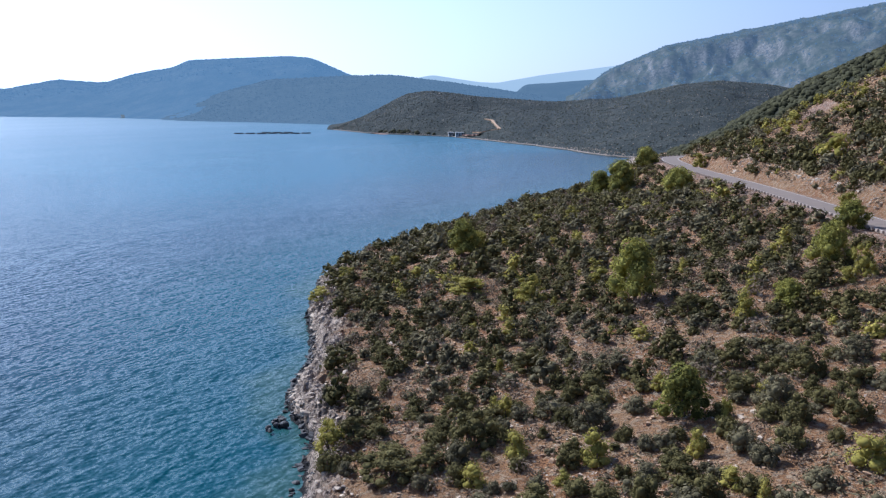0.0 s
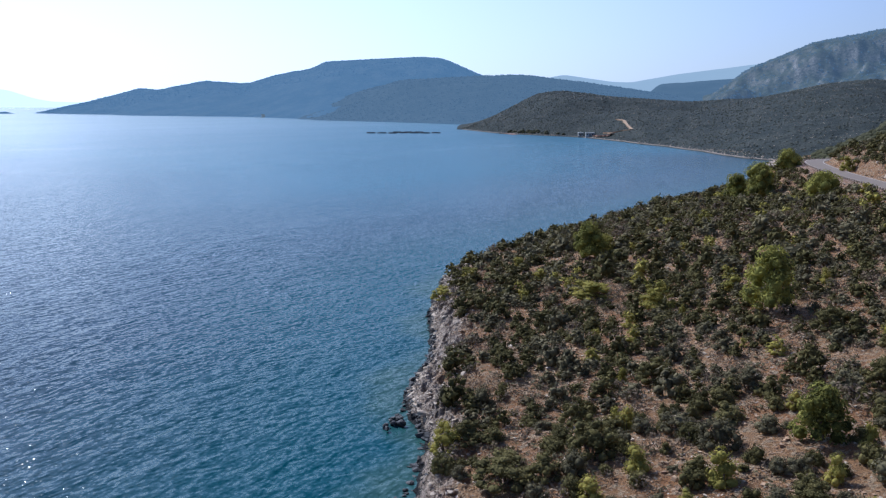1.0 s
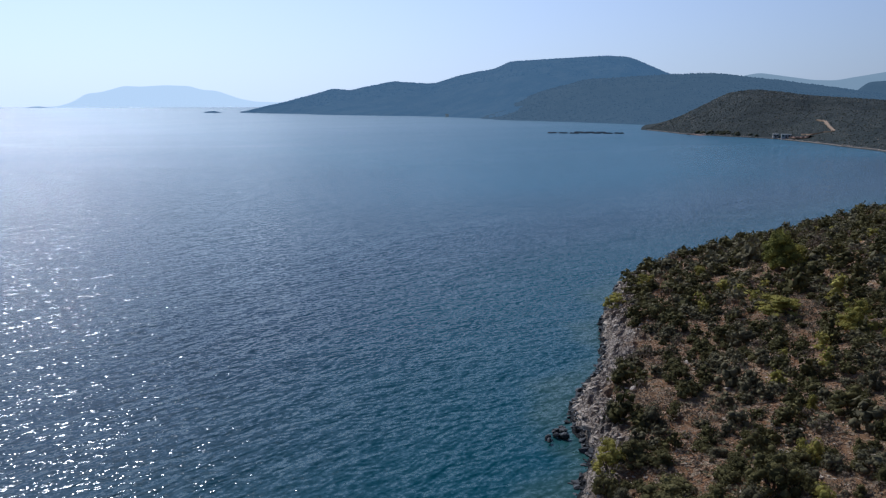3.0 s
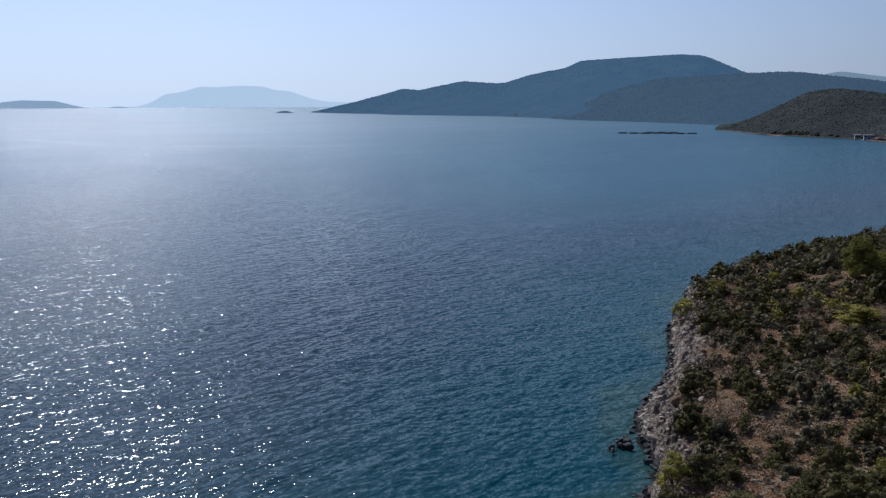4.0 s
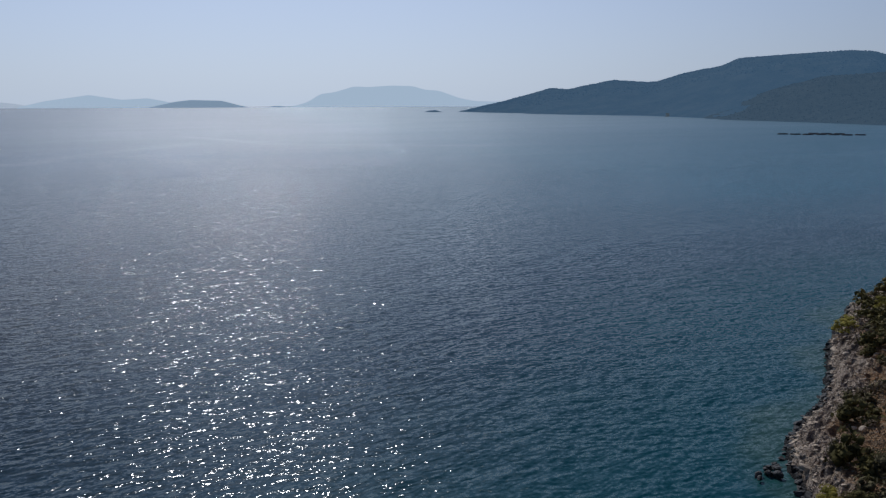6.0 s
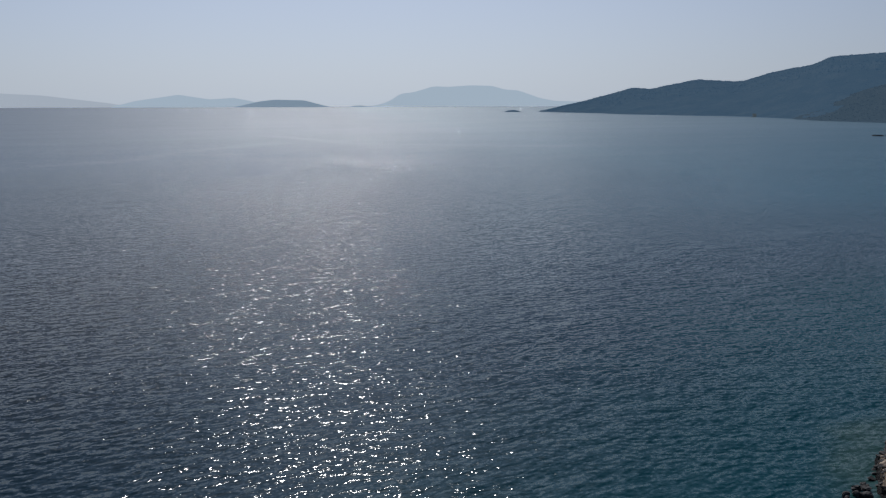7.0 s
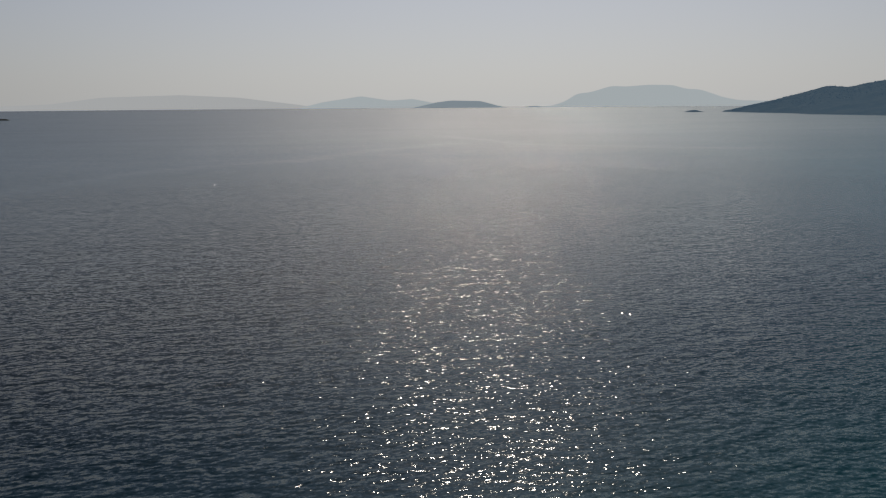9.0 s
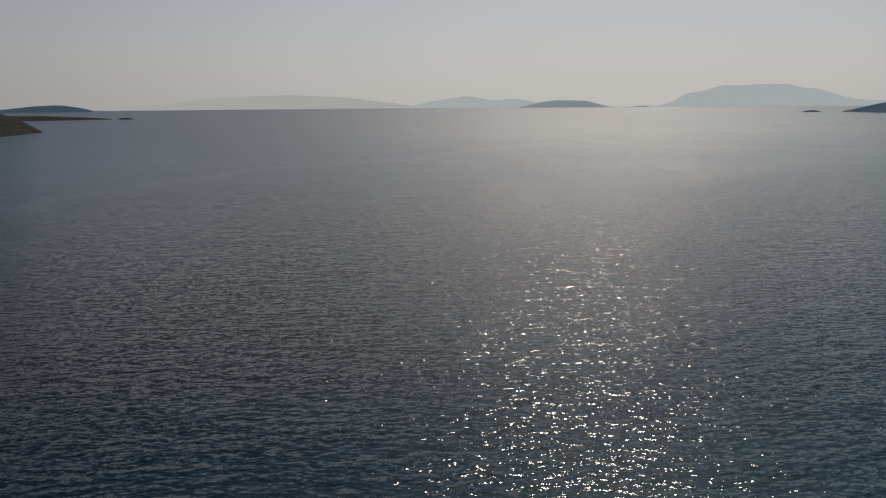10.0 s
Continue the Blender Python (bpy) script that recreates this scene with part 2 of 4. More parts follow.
M_LINE = plain("white_road_paint", (0.50, 0.43, 0.35), 0.7, 3, 0.25, 0)
M_KERB = plain("pale_concrete", (0.34, 0.265, 0.20), 0.85, 2.5, 0.3, 0.02)
M_EARTH = plain("bare_red_earth", (0.36, 0.20, 0.13), 0.95, 0.4, 0.4, 0.15)
M_CLOD = plain("red_crumbled_earth", (0.42, 0.27, 0.155), 0.95, 0.9, 0.6, 0.1)
M_PLASTER = plain("weathered_plaster", (0.55, 0.51, 0.46), 0.8, 1, 0.1, 0)
M_TILE = plain("clay_roof", (0.35, 0.16, 0.10), 0.85, 1, 0.3, 0.02)
M_PLASTIC = plain("dark_float_plastic", (0.05, 0.055, 0.06), 0.95, 1, 0.3, 0)
# no glow here: the bay hill's haze is a bluish grey shift of its greens
M_MID = hill_material("haze_greyed_scrub_slope", (0.034, 0.041, 0.037), (0.062, 0.066, 0.055), (0.36, 0.29, 0.23), 0.0, 0.06)
M_SPUR = hill_material("wooded_spur_slope", (0.030, 0.034, 0.020), (0.060, 0.058, 0.036), (0.38, 0.28, 0.20), 0.0, 0.12)
# far slopes and islands: pale blue emission mixed in to imitate haze
M_HEAD = hill_material("haze_glow_wooded_slope", (0.022, 0.032, 0.022), (0.06, 0.065, 0.045), (0.25, 0.22, 0.2), -0.15, 0.02, 0.50, (0.165, 0.345, 0.58))
M_RIDGE = hill_material("haze_glow_wooded_ridge", (0.014, 0.02, 0.015), (0.034, 0.04, 0.03), (0.2, 0.18, 0.16), -0.15, 0.03, 0.50, (0.17, 0.30, 0.45))
M_CLIFF = hill_material("haze_glow_limestone_mountain", (0.040, 0.052, 0.030), (0.10, 0.105, 0.07), (0.32, 0.29, 0.255), 0.28, 0.045, 0.32, (0.17, 0.27, 0.40), 0.42)
M_FAR = hill_material("haze_glow_far_range", (0.05, 0.06, 0.06), (0.08, 0.08, 0.07), (0.2, 0.2, 0.2), -0.2, 0.01, 0.8, (0.42, 0.57, 0.70))
M_ISLE = hill_material("haze_glow_far_island", (0.05, 0.06, 0.06), (0.08, 0.08, 0.07), (0.2, 0.2, 0.2), -0.2, 0.01, 0.92, (0.98, 1.20, 1.42))
M_ISLE2 = hill_material("haze_glow_island_slope", (0.05, 0.06, 0.06), (0.08, 0.08, 0.07), (0.2, 0.2, 0.2), -0.2, 0.01, 0.85, (0.60, 0.80, 1.02))
M_FAINT = hill_material("haze_glow_faint_island", (0.05, 0.06, 0.06), (0.08, 0.08, 0.07), (0.2, 0.2, 0.2), -0.2, 0.01, 0.93, (1.0, 1.13, 1.30))
M_LEFT = hill_material("low_dark_coast", (0.028, 0.033, 0.026), (0.055, 0.055, 0.046), (0.2, 0.17, 0.15), -0.05, 0.05)


# ---------------------------------------------------------------- geometry helpers
def vnoise(x, y, seed=0):
    """Smooth lattice noise from -1 to 1."""
    xi, yi = np.floor(x).astype(np.int64), np.floor(y).astype(np.int64)
    fx, fy = x - xi, y - yi
    fx, fy = fx * fx * (3 - 2 * fx), fy * fy * (3 - 2 * fy)

    def hashed(i, j):
        h = (i * 374761393 + j * 668265263 + seed * 974634777) & 0xFFFFFFFF
        h = ((h ^ (h >> 13)) * 1274126177) & 0xFFFFFFFF
        return ((h ^ (h >> 16)) & 0xFFFF) / 32767.5 - 1

    a, b, c, d = hashed(xi, yi), hashed(xi + 1, yi), hashed(xi, yi + 1), hashed(xi + 1, yi + 1)
    return (a * (1 - fx) + b * fx) * (1 - fy) + (c * (1 - fx) + d * fx) * fy


def fbm(x, y, octaves=4, seed=0):
    s, amp = 0, 0.5
    for o in range(octaves):
        s = s + amp * vnoise(x * 2 ** o, y * 2 ** o, seed + o)
        amp *= 0.5
    return s


def mesh_np(name, verts, faces, smooth=False):
    """A mesh from arrays; faces all with the same number of corners."""
    me = bpy.data.meshes.new(name)
    verts, faces = np.asarray(verts, np.float32), np.asarray(faces, np.int32)
    n, k = faces.shape
    me.vertices.add(len(verts))
    me.vertices.foreach_set("co", verts.ravel())
    me.loops.add(n * k)
    me.loops.foreach_set("vertex_index", faces.ravel())
    me.polygons.add(n)
    me.polygons.foreach_set("loop_start", np.arange(0, n * k, k, dtype=np.int32))
    me.update(calc_edges=True)
    me.polygons.foreach_set("use_smooth", np.full(n, smooth))
    return me


def grid_faces(nu, nv, wrap=False):
    i, j = np.meshgrid(np.arange(nu if wrap else nu - 1), np.arange(nv - 1), indexing="ij")
    a, b = i * nv + j, (i + 1) % nu * nv + j
    return np.stack([a, b, b + 1, a + 1], -1).reshape(-1, 4)


def link_mesh(name, me, material, parent=None, label=""):
    ob = new(name, me)
    if not me.materials:
        me.materials.append(material)
    ob.parent = parent
    return tagged(ob, label)


def part(name, bm, material, parent, label=""):
    me = bpy.data.meshes.new(name)
    bm.to_mesh(me)
    bm.free()
    return link_mesh(name, me, material, parent, label)


def attribute(me, name, values):
    me.attributes.new(name, "FLOAT", "POINT").data.foreach_set("value", np.asarray(values, np.float32).ravel())


def polar(az, dist):
    return dist * np.sin(np.radians(az)), dist * np.cos(np.radians(az))


def inside_distance(x, y, polygon):
    """Distance to a polygon's outline, plus inside and minus outside."""
    best, odd = np.full(x.shape, 1e9), np.zeros(x.shape, bool)
    for (ax, ay), (bx, by) in zip(polygon, polygon[1:] + polygon[:1]):
        ex, ey = bx - ax, by - ay
        s = np.clip(((x - ax) * ex + (y - ay) * ey) / (ex * ex + ey * ey), 0, 1)
        best = np.minimum(best, np.hypot(x - ax - s * ex, y - ay - s * ey))
        cross = (ay > y) != (by > y)
        odd ^= cross & (x < ex * (y - ay) / (ey if ey else 1e-9) + ax)
    return np.where(odd, best, -best)


# ---------------------------------------------------------------- the near headland
COAST = [(-25, -80), (-16, -20), (-12, 10), (-9, 30), (-10, 45), (-11.5, 60.5), (-12, 64.5), (-11.4, 71), (-13.5, 77.5), (-15.8, 83.6), (-15, 93.4),
         (-15.8, 104.6), (-19, 119.7), (-18.8, 128.7), (-20.5, 140), (-16, 158), (-6.5, 180), (8, 208), (25, 246), (44, 278), (66, 312), (90, 360), (97, 440)]
LAND = COAST + [(420, 520), (420, -80)]
ROADLINE = [(44, 20), (52, 60), (56.5, 102), (59, 139), (59.5, 169), (60, 204), (63.5, 236), (70, 246), (86, 251), (120, 255)]
HILL = ROADLINE + [(420, 290), (420, -80), (40, -80)]
ROAD_Z = 14.5


def land_height(x, y):
    x, y = np.asarray(x, float), np.asarray(y, float)
    d = inside_distance(x, y, LAND) + 1.8 * fbm(x / 9, y / 9, 4, 3) + 0.9 * fbm(x / 2.6, y / 2.6, 2, 8)
    low = 1.5 * (1 - np.exp(-np.maximum(d, 0) / 1.8)) + 0.185 * np.maximum(d, 0)
    low = np.where(low > 11.5, 11.5 + 2.0 * (1 - np.exp(-(low - 11.5) / 2.0)), low)
    low = np.where(d < 0, np.maximum(0.45 * d, -3), low)
    s = inside_distance(x, y, HILL)
    fall = np.maximum(low, ROAD_Z - 0.15 - 0.55 * np.maximum(-s - 4.2, 0))
    fall = np.where(d < 0, low, fall)
    up = ROAD_Z + 2.6 * (1 - np.exp(-np.maximum(s - 4.2, 0) / 1.2)) + 0.23 * np.maximum(s - 4.2, 0) + 0.0060 * np.maximum(s - 4.2, 0) ** 2
    up = np.where(up > 60, 60 + 40 * (1 - np.exp(-(up - 60) / 40)), up)
    h = np.where(s > 0, up, fall)
    rough = np.clip((np.abs(s) - 4) / 2, 0, 1) * np.clip(d / 3 + 0.3, 0, 1)
    rocky = np.clip(1 - d / 12, 0, 1)
    ledge = 0.55 - 2.4 * np.abs(fbm((x + 0.12 * y) / 0.8, y / 1.5, 3, 61))
    h = h + 0.38 * np.clip(d / 1.0, 0, 1) * np.clip(1.4 - d / 7, 0, 1) * ledge
    return h + rough * (0.55 * fbm(x / 6, y / 6, 4, 11) + 0.22 * fbm(x / 1.3, y / 1.3, 2, 29) + 0.8 * rocky * (1.1 - 2.6 * np.abs(fbm((x + 0.1 * y) / 1.6, y / 2.2, 4, 21))) + 1.5 * np.clip((s - 8) / 20, 0, 1) * fbm(x / 20, y / 20, 3, 5))


def spaced(*runs):
    out = []
    for lo, hi, st in runs:
        out.append(np.arange(lo, hi, st))
    return np.concatenate(out)


gx = spaced((-45, -26, 1.5), (-26, -4, 0.2), (-4, 0, 0.4), (0, 8, 0.7), (8, 70, 1.0), (70, 150, 2.0), (150, 421, 9.0))
gy = spaced((-80, 35, 3.0), (35, 135, 0.3), (135, 270, 1.3), (270, 521, 5.0))
X, Y = np.meshgrid(gx, gy, indexing="ij")
Z = land_height(X, Y)
me = mesh_np("ground", np.stack([X, Y, Z], -1).reshape(-1, 3), grid_faces(len(gx), len(gy)), True)
inland = inside_distance(X, Y, LAND)
attribute(me, "shore", inland)
crag = (inland < 7)[:-1, :-1].ravel()
me.polygons.foreach_set("use_smooth", ~crag)
road_off = inside_distance(X, Y, HILL)
slip = np.hypot((X - 92) / 3.6, (Y - 208) / 5.5)
attribute(me, "bare", np.clip(np.where(road_off > 0, 1.2 - road_off / 4.5, 1.2 + road_off / 7.0), 0, 1) + np.clip(1.6 - slip, 0, 1))
ground = tagged(link_mesh("ground", me, M_LAND), "stony reddish headland slope with pale rock along the waterline", "ground", kind="structure")

# ---------------------------------------------------------------- the sea
# smooth streaks on the water
WAKE = [(-288, 31), (-332, 75), (-388, 141), (-421, 245), (-489, 371), (-505, 409)]
DRIFT = [(-597, 495), (-450, 436), (-375, 475), (-310, 509)]
PATCH = [(-409, 315), (-363, 295), (-294, 234)]
NA, NR = 540, 220
az = np.linspace(0, 2 * np.pi, NA, endpoint=False)
rr = np.concatenate([[0.5], np.geomspace(8, 4985, NR - 1)])
A, R = np.meshgrid(az, rr, indexing="ij")
X, Y = R * np.sin(A), R * np.cos(A)
me = mesh_np("sea", np.stack([X, Y, 0 * X], -1).reshape(-1, 3), grid_faces(NA, NR, True)[:, ::-1], True)
off = -inside_distance(X, Y, LAND)
attribute(me, "depth", np.clip(off / 66, 0, 1))
attribute(me, "offshore", np.clip((off - 60) / 700, 0, 1) ** 0.6)
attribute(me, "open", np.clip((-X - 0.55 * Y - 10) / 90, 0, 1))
attribute(me, "bay", np.clip((Y + 0.9 * X - 40) / 190, 0, 1) * np.clip((off - 25) / 90, 0, 1))


def line_distance(x, y, line):
    """Distance to an open line."""
    best = np.full(x.shape, 1e9)
    for (ax, ay), (bx, by) in zip(line, line[1:]):
        s = np.clip(((x - ax) * (bx - ax) + (y - ay) * (by - ay)) / ((bx - ax) ** 2 + (by - ay) ** 2), 0, 1)
        best = np.minimum(best, np.hypot(x - ax - s * (bx - ax), y - ay - s * (by - ay)))
    return best


slick = np.zeros(X.shape)
for line, width in ((WAKE, 7.0), (DRIFT, 9.0), (PATCH, 16.0)):
    wander = 10 * fbm(X / 60, Y / 60, 3, 15)
    slick = np.maximum(slick, np.exp(-(line_distance(X + wander, Y + wander, line) / width) ** 2) * np.clip(0.9 + 0.8 * fbm(X / 45, Y / 45, 3, 27), 0, 1))
attribute(me, "slick", slick)
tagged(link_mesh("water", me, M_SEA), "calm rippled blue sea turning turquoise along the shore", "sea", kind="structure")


# ---------------------------------------------------------------- hills and islands across the water
def hill(name, label, material, shore, ridge, back, relief, grain, nu=160, nv=44, seed=0, category="hill", bulge=0.8, z0=-2.0, ridged=0.0):
    """A hill lofted from its foot, (azimuth, distance), over its ridge, (azimuth, distance, height), to its back foot."""
    shore, ridge = np.array(shore, float), np.array(ridge, float)
    a = np.linspace(ridge[0, 0], ridge[-1, 0], nu)
    rd, rh = np.interp(a, ridge[:, 0], ridge[:, 1]), np.interp(a, ridge[:, 0], ridge[:, 2])
    soft = np.ones(5) / 5
    rh = np.concatenate([rh[:2], np.convolve(rh, soft, "valid"), rh[-2:]])
    sdist = np.interp(a, shore[:, 0], shore[:, 1])
    v = np.linspace(0, 2, nv)
    A, V = np.meshgrid(a, v, indexing="ij")
    S, D, H = sdist[:, None], rd[:, None], rh[:, None]
    dist = np.where(V < 1, S + (D - S) * V, D + back * (V - 1))
    prof = np.where(V < 1, np.sin(np.clip(V, 0, 1) * np.pi / 2) ** (1 / bulge), np.cos((V - 1) * np.pi / 2))
    x, y = polar(A, dist)
    env = np.sin(np.clip(V, 0, 1) * np.pi) + 0.12
    n = fbm(x / grain, y / grain, 5, seed)
    n = n + ridged * (0.5 - 2 * np.abs(fbm(x / grain * 1.7, y / grain * 0.6, 4, seed + 5)))
    z = z0 + (H - z0) * prof + relief * env * (n - 0.15 * np.abs(n)) * np.clip(H / 20, 0, 1)
    z = z + 0.05 * relief * fbm(x / grain * 9, y / grain * 9, 3, seed + 9) * np.clip(H / 20, 0, 1) * np.clip(V * 4, 0, 1)
    z = z + 0.12 * relief * fbm(x / grain * 4.5, y / grain * 4.5, 3, seed + 3) * np.clip(H / 20, 0, 1) * np.clip(V * 2, 0, 1)
    z = np.where((V < 1), np.minimum(z, z0 + (H - z0) * (0.25 + 0.75 * np.sqrt(np.clip(V, 0, 1))) + 1), z)
    me = mesh_np(name, np.stack([x, y, z], -1).reshape(-1, 3), grid_faces(nu, nv)[:, ::-1], True)
    tagged(link_mesh(name, me, material), label, category, kind="structure")
    grid = np.stack([x, y, z], -1)

    def place(azim, across):
        """The point on the slope at an azimuth and a share of the way from foot (0) to ridge (1)."""
        i = np.clip((np.asarray(azim) - a[0]) / (a[-1] - a[0]) * (nu - 1), 0, nu - 1.001)
        j = np.clip(np.asarray(across) * (nv - 1) / 2, 0, nv - 1.001)
        i0, j0 = i.astype(int), j.astype(int)
        fi, fj = (i - i0)[..., None], (j - j0)[..., None]
        return (grid[i0, j0] * (1 - fi) + grid[i0 + 1, j0] * fi) * (1 - fj) + (grid[i0, j0 + 1] * (1 - fi) + grid[i0 + 1, j0 + 1] * fi) * fj

    return place


mid_hill = hill("hill", "dark scrub-covered hill sloping down to the bay", M_MID,
     [(-7.3, 939), (-4.7, 818), (1, 716), (4.8, 605), (8.5, 522), (11.5, 459), (14, 430), (30, 400)],
     [(-7.3, 945, 0), (-6.4, 945, 4), (-4.7, 950, 15), (-2, 1000, 39), (-0.5, 1010, 43), (2.9, 1000, 36), (7.7, 950, 30), (12.1, 900, 35), (15.6, 900, 47), (18.3, 900, 51), (21.3, 900, 46),
      (23.3, 880, 39), (30, 860, 42)], 350, 9, 90, 260, 60, 7)
spur = hill("hill", "dark wooded spur running down behind the road", M_SPUR,
     [(14, 330), (34, 320)], [(14.4, 430, 0), (15.3, 430, 5), (18.2, 430, 15), (20.4, 430, 26), (23.1, 430, 38), (27, 430, 52), (34, 430, 75)], 130, 4, 50, 140, 50, 19)
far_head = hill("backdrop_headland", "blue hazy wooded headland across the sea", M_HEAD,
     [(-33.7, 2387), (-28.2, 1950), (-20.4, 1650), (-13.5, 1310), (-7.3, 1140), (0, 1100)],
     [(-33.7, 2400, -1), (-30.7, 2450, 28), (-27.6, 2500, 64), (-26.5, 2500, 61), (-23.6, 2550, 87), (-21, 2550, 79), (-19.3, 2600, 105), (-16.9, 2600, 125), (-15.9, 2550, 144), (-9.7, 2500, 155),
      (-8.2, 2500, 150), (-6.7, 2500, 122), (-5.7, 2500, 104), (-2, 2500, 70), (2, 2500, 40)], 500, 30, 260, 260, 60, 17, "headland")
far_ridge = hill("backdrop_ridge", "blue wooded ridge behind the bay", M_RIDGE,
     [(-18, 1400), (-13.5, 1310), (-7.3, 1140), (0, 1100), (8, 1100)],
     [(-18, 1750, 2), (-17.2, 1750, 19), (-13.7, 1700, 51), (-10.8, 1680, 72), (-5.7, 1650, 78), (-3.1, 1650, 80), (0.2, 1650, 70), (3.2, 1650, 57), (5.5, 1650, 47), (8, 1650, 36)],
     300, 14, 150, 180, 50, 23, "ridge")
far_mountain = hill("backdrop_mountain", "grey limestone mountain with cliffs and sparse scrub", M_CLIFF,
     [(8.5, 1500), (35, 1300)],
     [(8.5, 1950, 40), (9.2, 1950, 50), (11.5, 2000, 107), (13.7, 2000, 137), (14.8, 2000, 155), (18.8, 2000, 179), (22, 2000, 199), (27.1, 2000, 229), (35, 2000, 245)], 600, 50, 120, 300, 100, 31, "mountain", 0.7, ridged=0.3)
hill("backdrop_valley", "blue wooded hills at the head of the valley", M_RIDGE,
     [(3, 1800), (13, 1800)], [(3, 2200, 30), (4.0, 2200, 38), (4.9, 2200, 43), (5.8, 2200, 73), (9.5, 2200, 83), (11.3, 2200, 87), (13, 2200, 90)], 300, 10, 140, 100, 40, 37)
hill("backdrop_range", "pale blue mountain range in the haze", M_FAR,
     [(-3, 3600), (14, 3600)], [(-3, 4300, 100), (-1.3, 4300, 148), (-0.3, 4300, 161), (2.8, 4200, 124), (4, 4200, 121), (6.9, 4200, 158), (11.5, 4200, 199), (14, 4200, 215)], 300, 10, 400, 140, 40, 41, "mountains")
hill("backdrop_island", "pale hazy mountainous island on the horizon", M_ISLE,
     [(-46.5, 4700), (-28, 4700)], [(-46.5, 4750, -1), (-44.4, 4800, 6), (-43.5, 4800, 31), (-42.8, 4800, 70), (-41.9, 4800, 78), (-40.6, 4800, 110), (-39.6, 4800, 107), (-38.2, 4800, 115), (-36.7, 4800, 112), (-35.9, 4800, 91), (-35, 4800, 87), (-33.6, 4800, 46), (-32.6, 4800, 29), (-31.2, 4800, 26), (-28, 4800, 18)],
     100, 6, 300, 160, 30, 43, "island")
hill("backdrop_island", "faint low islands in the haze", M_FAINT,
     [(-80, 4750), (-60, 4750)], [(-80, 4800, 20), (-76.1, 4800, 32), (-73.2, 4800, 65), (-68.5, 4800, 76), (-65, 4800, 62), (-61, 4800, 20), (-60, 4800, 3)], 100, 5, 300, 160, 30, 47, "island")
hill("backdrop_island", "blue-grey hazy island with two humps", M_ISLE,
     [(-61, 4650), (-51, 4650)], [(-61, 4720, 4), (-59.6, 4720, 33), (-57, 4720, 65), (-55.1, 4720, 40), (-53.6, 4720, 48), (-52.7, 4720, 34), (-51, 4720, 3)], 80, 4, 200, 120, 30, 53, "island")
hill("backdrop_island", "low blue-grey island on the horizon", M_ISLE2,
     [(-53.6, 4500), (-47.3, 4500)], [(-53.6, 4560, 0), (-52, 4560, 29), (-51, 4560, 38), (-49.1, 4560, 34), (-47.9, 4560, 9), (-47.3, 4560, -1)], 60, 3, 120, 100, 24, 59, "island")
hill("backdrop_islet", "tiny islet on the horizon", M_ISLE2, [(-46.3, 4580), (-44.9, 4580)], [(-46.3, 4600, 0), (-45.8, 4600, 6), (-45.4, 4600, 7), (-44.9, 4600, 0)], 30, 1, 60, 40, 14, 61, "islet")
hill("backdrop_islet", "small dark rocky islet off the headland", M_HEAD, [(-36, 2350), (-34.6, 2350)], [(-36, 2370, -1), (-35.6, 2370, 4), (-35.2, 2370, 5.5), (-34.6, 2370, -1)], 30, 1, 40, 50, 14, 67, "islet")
hill("low_coast", "low dark scrubby point across the water", M_LEFT,
     [(-100, 820), (-90, 860), (-85.9, 930), (-84.6, 1000), (-83.2, 1085)], [(-100, 1200, 40), (-90, 1150, 32), (-85.6, 1120, 23), (-84.6, 1110, 16), (-83.5, 1095, 4), (-83.2, 1090, -1)], 120, 4, 60, 120, 40, 71, "coast")
hill("low_coast", "long low dark spit of land", M_LEFT,
     [(-100, 1700), (-83.5, 1900), (-79.3, 1960)], [(-100, 1990, 16), (-83.5, 1990, 9), (-81.5, 1990, 6), (-79.6, 1980, 2), (-79.3, 1980, -1)], 60, 1, 60, 120, 24, 73, "coast")
hill("rock_islet", "low dark rock islet off the spit", M_LEFT, [(-79.2, 1950), (-78.1, 1950)], [(-79.2, 1960, -1), (-78.9, 1960, 3), (-78.4, 1960, 3), (-78.1, 1960, -1)], 20, 0.5, 30, 40, 12, 79, "islet")
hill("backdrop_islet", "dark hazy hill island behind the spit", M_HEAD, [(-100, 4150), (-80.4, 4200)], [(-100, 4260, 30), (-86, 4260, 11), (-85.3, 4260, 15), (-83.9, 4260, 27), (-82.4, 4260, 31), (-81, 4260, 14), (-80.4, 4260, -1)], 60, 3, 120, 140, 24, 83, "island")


# ---------------------------------------------------------------- plants
rng = np.random.default_rng(12)


def cube_ball(n=2):
    """A unit ball of quads."""
    bm = bmesh.new()
    bmesh.ops.create_cube(bm, size=2)
    if n > 1:
        bmesh.ops.subdivide_edges(bm, edges=bm.edges[:], cuts=n - 1, use_grid_fill=True)
    v = np.array([q.co.normalized() for q in bm.verts])
    f = np.array([[q.index for q in p.verts] for p in bm.faces])
    bm.free()
    return v, f


BALL1, BALL2, BALL4 = cube_ball(1), cube_ball(2), cube_ball(4)


